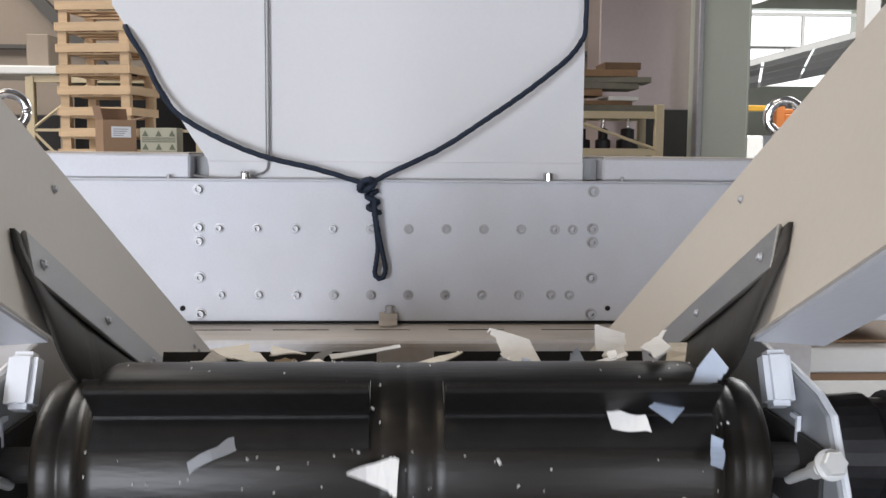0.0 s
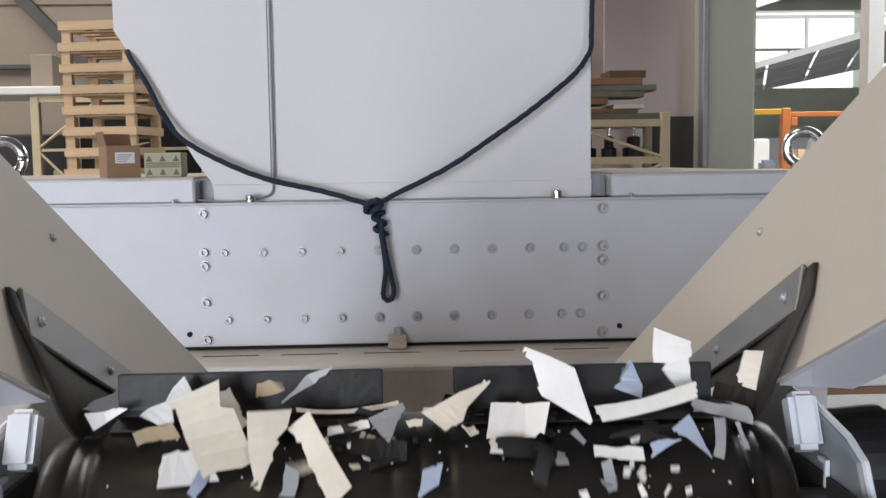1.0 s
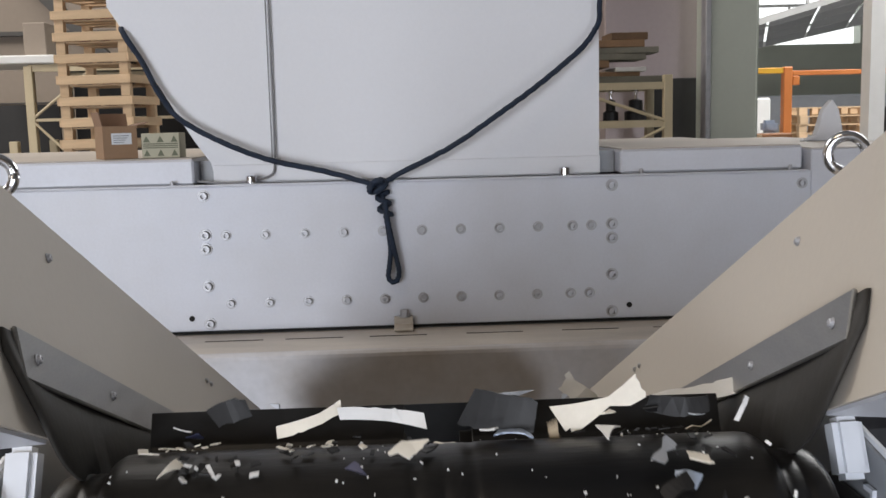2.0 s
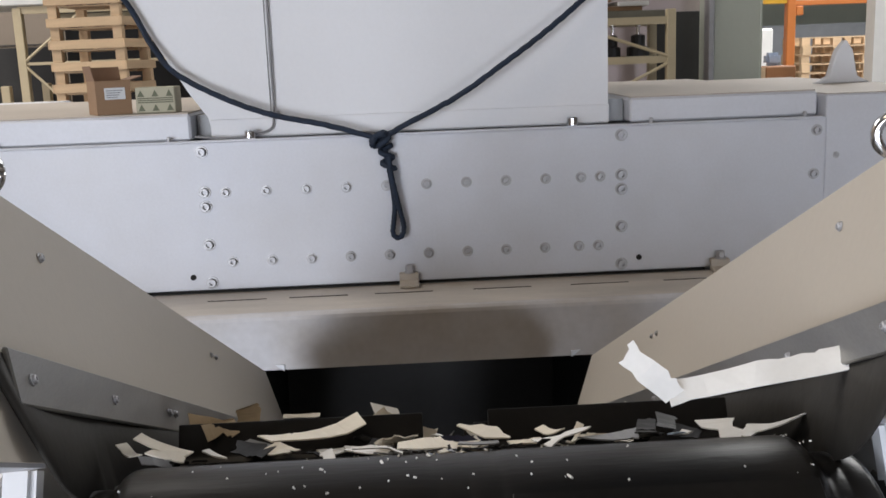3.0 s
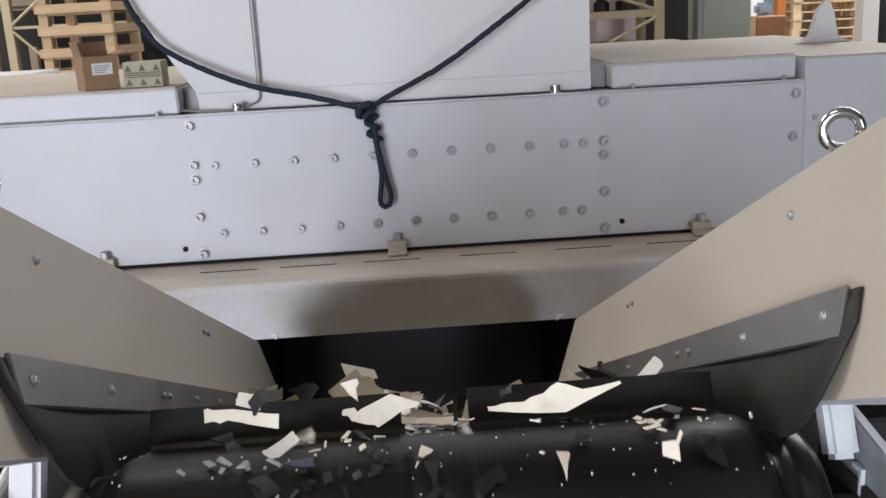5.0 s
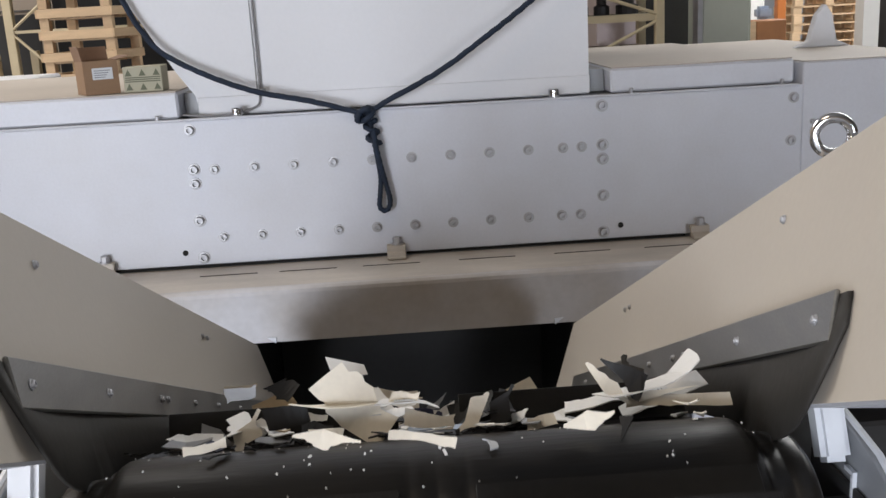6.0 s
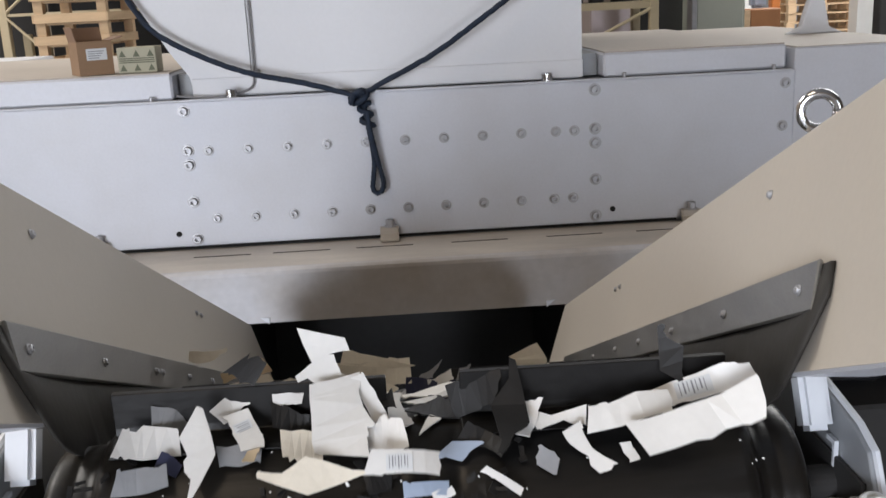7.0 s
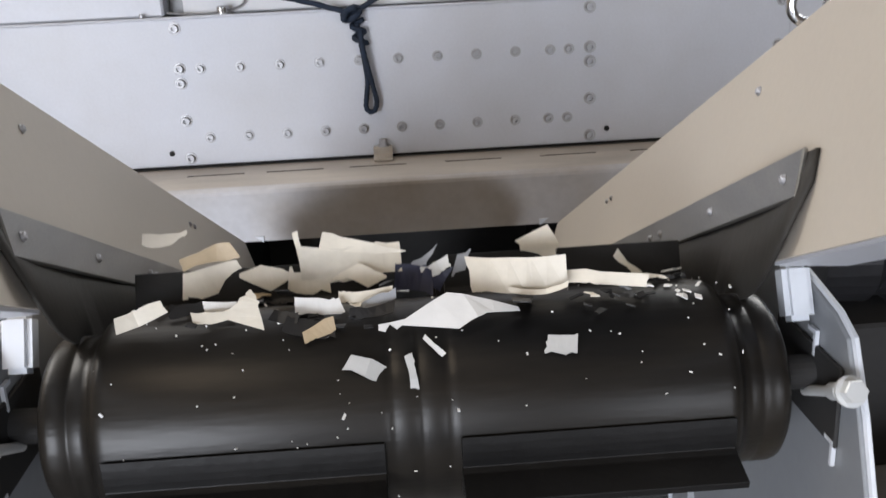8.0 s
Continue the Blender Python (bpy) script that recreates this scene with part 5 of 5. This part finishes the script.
    lay("cream", "strip", 5.882, -0.170, 0.006, 0.032, 0.009, 0.3, 11, 72, -66, 6.86)
    lay("shblack", "quad", 6.353, -0.117, 0.024, 0.035, 0.018, 0.3, 107, 86, 24, 6.66)
    lay("cream", "quad", 6.354, -0.020, 0.032, 0.024, 0.012, 0.3, -103, 83, 168, 6.78)
    # pieces that lie over the crest about 7.0 s
    lay("shwhite", "waist", 6.721, -0.073, 0.055, 0.035, 0.034, 0.2, -65, 1, -174, 7.12)
    lay("shwhite", "quad", 6.541, -0.061, 0.030, 0.057, 0.041, 0.2, -24, 1, -171, 7.14)
    lay("shwhite", "strip", 6.623, -0.038, 0.030, 0.039, 0.014, 0.2, -46, 22, -158, 7.09)
    lay("shwhite", "quad", 6.482, -0.028, 0.020, 0.028, 0.026, 0.3, -0, 20, -88, 7.19)
    lay("cream", "blade", 6.316, -0.079, 0.030, 0.071, 0.028, 0.3, -3, 10, -88, 7.10)
    lay("cream", "quad", 6.504, -0.088, 0.008, 0.030, 0.024, 0.3, -7, 20, -98, 7.15)
    lay("shwhite", "label", 6.341, -0.016, 0.030, 0.051, 0.017, 0.15, -0, 11, -91, 7.12)
    lay("shblue", "blade", 6.437, 0.023, 0.006, 0.034, 0.018, 0.3, 7, 15, -71, 7.07)
    lay("shwhite", "blade", 6.458, -0.158, 0.020, 0.065, 0.027, 0.25, -18, -7, -180, 7.14)
    lay("shwhite", "quad", 6.575, -0.197, 0.010, 0.043, 0.025, 0.4, -7, 26, -85, 7.09)
    lay("shgrey", "quad", 6.388, -0.198, 0.006, 0.037, 0.019, 0.3, -8, 14, -86, 7.08)
    lay("shwhite", "quad", 6.720, -0.140, 0.021, 0.027, 0.016, 0.2, 42, 52, -30, 7.07)
    lay("shwhite", "label", 6.602, -0.129, 0.010, 0.035, 0.020, 0.2, -27, 6, -155, 7.09)
    lay("shgrey", "quad", 6.493, -0.132, 0.006, 0.030, 0.016, 0.3, -7, 20, -94, 7.08)
    lay("shwhite", "quad", 6.720, -0.099, 0.024, 0.022, 0.010, 0.4, -10, 63, -94, 7.15)
    lay("shwhite", "quad", 6.529, 0.146, 0.020, 0.062, 0.023, 0.3, 9, 22, -86, 7.14)
    lay("shwhite", "label", 6.636, 0.203, 0.022, 0.077, 0.019, 0.2, 30, 49, -73, 7.20)
    lay("shwhite", "strip", 6.423, 0.189, 0.030, 0.091, 0.031, 0.3, 12, 14, -80, 7.19)
    lay("shwhite", "waist", 6.578, 0.097, 0.008, 0.039, 0.015, 0.4, 7, 25, -86, 7.20)
    lay("shgrey", "blade", 6.359, 0.083, 0.006, 0.023, 0.018, 0.3, -10, 7, -165, 7.10)
    lay("shwhite", "waist", 6.398, 0.113, 0.006, 0.039, 0.016, 0.3, -9, 12, -149, 7.13)
    lay("shwhite", "quad", 6.370, 0.142, 0.006, 0.015, 0.009, 0.3, -10, 10, -164, 7.10)
    lay("shwhite", "strip", 6.284, 0.051, 0.006, 0.031, 0.007, 0.3, -2, 7, -126, 7.15)
    lay("shblack", "blade", 6.719, 0.185, 0.037, 0.051, 0.022, 0.4, -63, 19, 173, 7.15)
    lay("shblack", "blade", 6.581, 0.061, 0.015, 0.082, 0.030, 0.5, -26, -3, 167, 7.17)
    lay("shblack", "quad", 6.719, -0.125, 0.050, 0.019, 0.023, 0.3, -56, 40, -147, 7.16)
    lay("shblack", "quad", 6.721, 0.038, 0.017, 0.038, 0.027, 0.3, 17, 61, -75, 7.10)
    lay("shblack", "quad", 6.310, -0.035, 0.006, 0.019, 0.016, 0.3, 1, 9, -77, 7.12)
    lay("shblue", "quad", 6.267, -0.003, 0.006, 0.031, 0.011, 0.3, 0, 6, -91, 7.14)
    lay("shwhite", "quad", 6.238, 0.009, 0.006, 0.015, 0.008, 0.3, 2, 4, -79, 7.07)
    lay("shgrey", "quad", 6.699, -0.179, 0.013, 0.039, 0.017, 0.3, -31, 48, -114, 7.07)
    lay("shblack", "quad", 6.655, -0.097, 0.012, 0.029, 0.020, 0.3, -19, 48, -107, 7.12)
    lay("shnavy", "quad", 6.472, -0.181, 0.006, 0.017, 0.012, 0.3, -14, 14, -113, 7.08)
    lay("shblack", "strip", 6.484, 0.042, 0.006, 0.036, 0.016, 0.3, -9, 18, -124, 7.16)
    # pieces that lie over the crest about 7.5 s
    lay("shpale", "strip", 6.803, -0.022, 0.002, 0.056, 0.017, 0.1, -8, 0, -176, 7.70)
    lay("shpale", "waist", 6.911, 0.008, 0.006, 0.041, 0.012, 0.2, 8, 12, -61, 7.70)
    lay("shwhite", "wedge", 6.627, 0.001, 0.002, 0.024, 0.008, 0.1, 1, 2, 145, 7.60)
    lay("shblack", "quad", 6.803, 0.009, 0.003, 0.032, 0.036, 0.1, -1, 6, -101, 7.70)
    # pieces that lie over the crest about 8.0 s
    lay("cream", "hook", 8.199, -0.200, 0.062, 0.036, 0.011, 0.4, 151, 82, 74, 8.37)
    lay("shtan", "strip", 8.199, -0.166, 0.047, 0.045, 0.014, 0.4, 108, 70, 28, 8.46)
    lay("cream", "quad", 8.198, -0.163, 0.026, 0.048, 0.024, 0.3, 116, 80, 37, 8.44)
    lay("cream", "blade", 8.197, -0.118, 0.026, 0.045, 0.022, 0.4, 13, 88, -69, 8.39)
    lay("cream", "wedge", 7.674, -0.123, 0.014, 0.026, 0.032, 0.5, 57, 9, 5, 8.49)
    lay("cream", "quad", 8.200, -0.049, 0.032, 0.083, 0.031, 0.4, -170, 85, 103, 8.36)
    lay("cream", "wedge", 8.197, -0.038, 0.046, 0.071, 0.016, 0.5, -127, 80, 145, 8.57)
    lay("cream", "strip", 8.198, -0.091, 0.047, 0.030, 0.006, 0.2, -96, 9, -175, 8.59)
    lay("shwhite", "quad", 7.703, -0.071, 0.008, 0.035, 0.014, 0.4, -1, 57, -86, 8.52)
    lay("cream", "quad", 8.200, -0.084, 0.020, 0.034, 0.020, 0.5, -96, 79, 180, 8.43)
    lay("cream", "strip", 7.780, -0.036, 0.008, 0.041, 0.011, 0.5, 8, 65, -78, 8.45)
    lay("cream", "blade", 8.197, -0.041, 0.022, 0.047, 0.019, -0.4, -137, 88, 135, 8.47)
    lay("shnavy", "quad", 8.197, 0.002, 0.018, 0.031, 0.024, 0.3, -153, 85, 116, 8.32)
    lay("shwhite", "quad", 8.198, 0.021, 0.024, 0.026, 0.012, 0.4, 105, 72, 12, 8.43)
    lay("shgrey", "wedge", 8.200, 0.014, 0.034, 0.027, 0.010, 0.3, 98, 46, 4, 8.46)
    lay("shgrey", "blade", 8.198, 0.042, 0.028, 0.027, 0.012, 0.4, 97, 43, 1, 8.35)
    lay("shnavy", "wedge", 8.200, 0.026, 0.017, 0.024, 0.014, 0.3, 95, 42, 1, 8.33)
    lay("cream", "quad", 7.802, 0.081, 0.015, 0.075, 0.029, 0.3, -5, 71, -102, 8.54)
    lay("cream", "quad", 8.197, 0.107, 0.035, 0.028, 0.034, 0.4, -95, 3, 172, 8.41)
    lay("cream", "strip", 7.786, 0.148, 0.010, 0.065, 0.012, 0.5, -12, 69, -115, 8.46)
    lay("cream", "waist", 8.198, 0.182, 0.016, 0.031, 0.009, 0.4, -95, 41, 163, 8.58)
    lay("cream", "wedge", 7.876, 0.187, 0.006, 0.035, 0.007, 0.3, -7, 78, -112, 8.48)
    lay("shwhite", "blade", 7.548, 0.027, 0.012, 0.109, 0.029, 0.25, 6, 27, -81, 8.39)
    lay("shblack", "quad", 7.543, -0.077, 0.006, 0.037, 0.015, 0.3, -8, 24, -102, 8.60)
    lay("shtan", "quad", 7.525, -0.070, 0.006, 0.025, 0.011, 0.3, 7, 23, -66, 8.41)
    lay("cream", "quad", 7.684, -0.201, 0.010, 0.040, 0.013, 0.4, 11, 56, -60, 8.31)
    lay("cream", "quad", 7.678, -0.150, 0.006, 0.029, 0.009, 0.4, -6, 49, -86, 8.51)
    lay("shwhite", "quad", 7.749, -0.145, 0.008, 0.025, 0.010, 0.4, -8, 55, -88, 8.33)
    lay("shpale", "quad", 7.301, -0.032, 0.004, 0.039, 0.014, 0.1, -3, 6, -111, 8.39)
    lay("shpale", "strip", 7.257, -0.004, 0.002, 0.032, 0.007, 0.1, -5, 1, -172, 8.55)
    lay("shpale", "quad", 7.362, 0.104, 0.004, 0.022, 0.016, 0.1, 1, 10, -104, 8.50)
    lay("shwhite", "strip", 7.399, 0.012, 0.004, 0.020, 0.004, 0.1, -8, 8, -137, 8.30)
    lay("shblack", "quad", 7.798, -0.172, 0.006, 0.025, 0.011, 0.3, -2, 60, -79, 8.44)
    lay("shblack", "strip", 7.636, -0.031, 0.006, 0.034, 0.010, 0.3, 5, 39, -80, 8.42)
    lay("shblack", "quad", 7.610, -0.095, 0.008, 0.021, 0.011, 0.3, -12, 27, -106, 8.45)
    lay("shgrey", "quad", 7.717, -0.026, 0.008, 0.028, 0.009, 0.3, 22, 49, -60, 8.36)
    lay("cream", "strip", 7.717, 0.096, 0.006, 0.047, 0.005, 0.3, 2, 46, -96, 8.48)
    # two long pieces caught on the skirt for a second
    ob = shard(shard_mesh(rng, 0.142, 0.026, 1.0, "strip", "shwhite"), "shwhite", True)
    out.append((ob, caught_rows([(3.0, 0.012, 0.216, 0.044, (20, 52, -86)), (3.5, 0.02, 0.240, 0.040, (20, 51, -86)), (4.0, 0.056, 0.227, 0.046, (50, 54, -60))], 4.08, rng)))
    ob = shard(shard_mesh(rng, 0.048, 0.020, 0.4, "quad", "shwhite"), "shwhite")
    out.append((ob, caught_rows([(3.0, 0.015, 0.134, 0.047, (-78, 42, 174)), (3.5, 0.02, 0.155, 0.048, (-78, 32, 171)), (4.0, 0.061, 0.131, 0.030, (40, 43, -57))], 4.08, rng)))
    # small flakes lying in clumps under and between the larger pieces
    for t0, t1, count in ((0.1, 0.77, 8), (1.15, 2.2, 8), (3.0, 3.75, 9), (4.1, 5.2, 10), (5.8, 6.7, 9), (7.6, 8.2, 10), (8.26, 9.4, 8)):
        for _ in range(count):
            c = rng.choice(("cream", "shwhite", "shgrey", "shblack", "shblack", "shblack", "shblack", "shblack"))
            bm = bmesh.new()
            for k in range(rng.randint(6, 10)):
                fl = bmesh.new()
                bmesh.ops.create_cube(fl, size=1, matrix=Matrix.LocRotScale((rng.gauss(0, 0.018), rng.gauss(0, 0.010), rng.uniform(0.0008, 0.004)), Euler((rng.gauss(0, 0.2), rng.gauss(0, 0.2), rng.uniform(0, 6))), (rng.uniform(0.003, 0.011), rng.uniform(0.002, 0.006), 0.0010)))
                for v in fl.verts:
                    v.co.x += 0.0015 * math.sin(k * 3 + v.co.x * 300)
                    v.co.y += 0.0012 * math.cos(k * 5 + v.co.x * 250)
                add(bm, fl)
            ob = part("plastic_flakes", bm, M[c])
            tagged(ob, "clump of small " + WORDS[c] + " plastic flakes on the belt", "plastic flakes", kind="stuff")
            when = t1 - (t1 - t0) * rng.random()
            out.append((ob, shard_rows(when, rng.uniform(-0.22, 0.22), 0.001, Matrix.Identity(4), when + rng.uniform(0.6, 0.95), rng)))
    return out


def crumbs():
    """Fine white crumbs stuck round the drum, turning with it."""
    rng = random.Random(33)
    bm = bmesh.new()
    for _ in range(300):
        a = rng.uniform(0, 2 * math.pi)
        x = rng.uniform(-0.238, 0.238)
        r = rng.uniform(0.0003, 0.0009) * (2.6 if rng.random() < 0.12 else 1)
        b = bmesh.new()
        bmesh.ops.create_cube(b, size=1, matrix=Matrix.LocRotScale((0, 0, 0), Euler((rng.random(), rng.random(), rng.random() * 6)), (r * rng.uniform(1, 3), r, 0.0012)))
        add(bm, b, Matrix.Rotation(a, 4, "X") @ Matrix.Translation((x, 0, R + 0.0004)))
    ob = part("belt_crumbs", bm, M["shwhite"])
    tagged(ob, "fine white plastic crumbs on the belt", "plastic crumbs", kind="stuff")
    return ob


hall()
column_and_panels()
rack("storage_rack", "cream steel storage rack with boards and machine parts", 1.16, 1.83, 4.5, 0.5, (1.145, 1.462, 1.722), 1.79, ((1.70, 1.47), (1.12, 1.44)))
boards()
crates()
left_background()
right_background()
machine()
hopper()
rope()
cartons()
CONVEYOR = conveyor()
FLIGHTS = belt_flights(CONVEYOR)
floor_things()
SHARDS = shards()
CRUMBS = crumbs()


def motions():
    for ob, when in FLIGHTS:
        rows = []
        t = 0.0
        while t < 8.001:
            rows.append((t, on_belt(SPEED * (t - when))))
            t += 0.1 if -0.3 < t - when < 1.5 else 0.25
        if rows[-1][0] < 7.99:
            rows.append((8.0, on_belt(SPEED * (8.0 - when))))
        walk(ob, rows)
    for ob, rows in SHARDS:
        walk(ob, rows)
    walk(CRUMBS, [(0.25 * k, Matrix.Translation(AXIS) @ Matrix.Rotation(SPEED / R * 0.25 * k, 4, "X")) for k in range(33)])


motions()
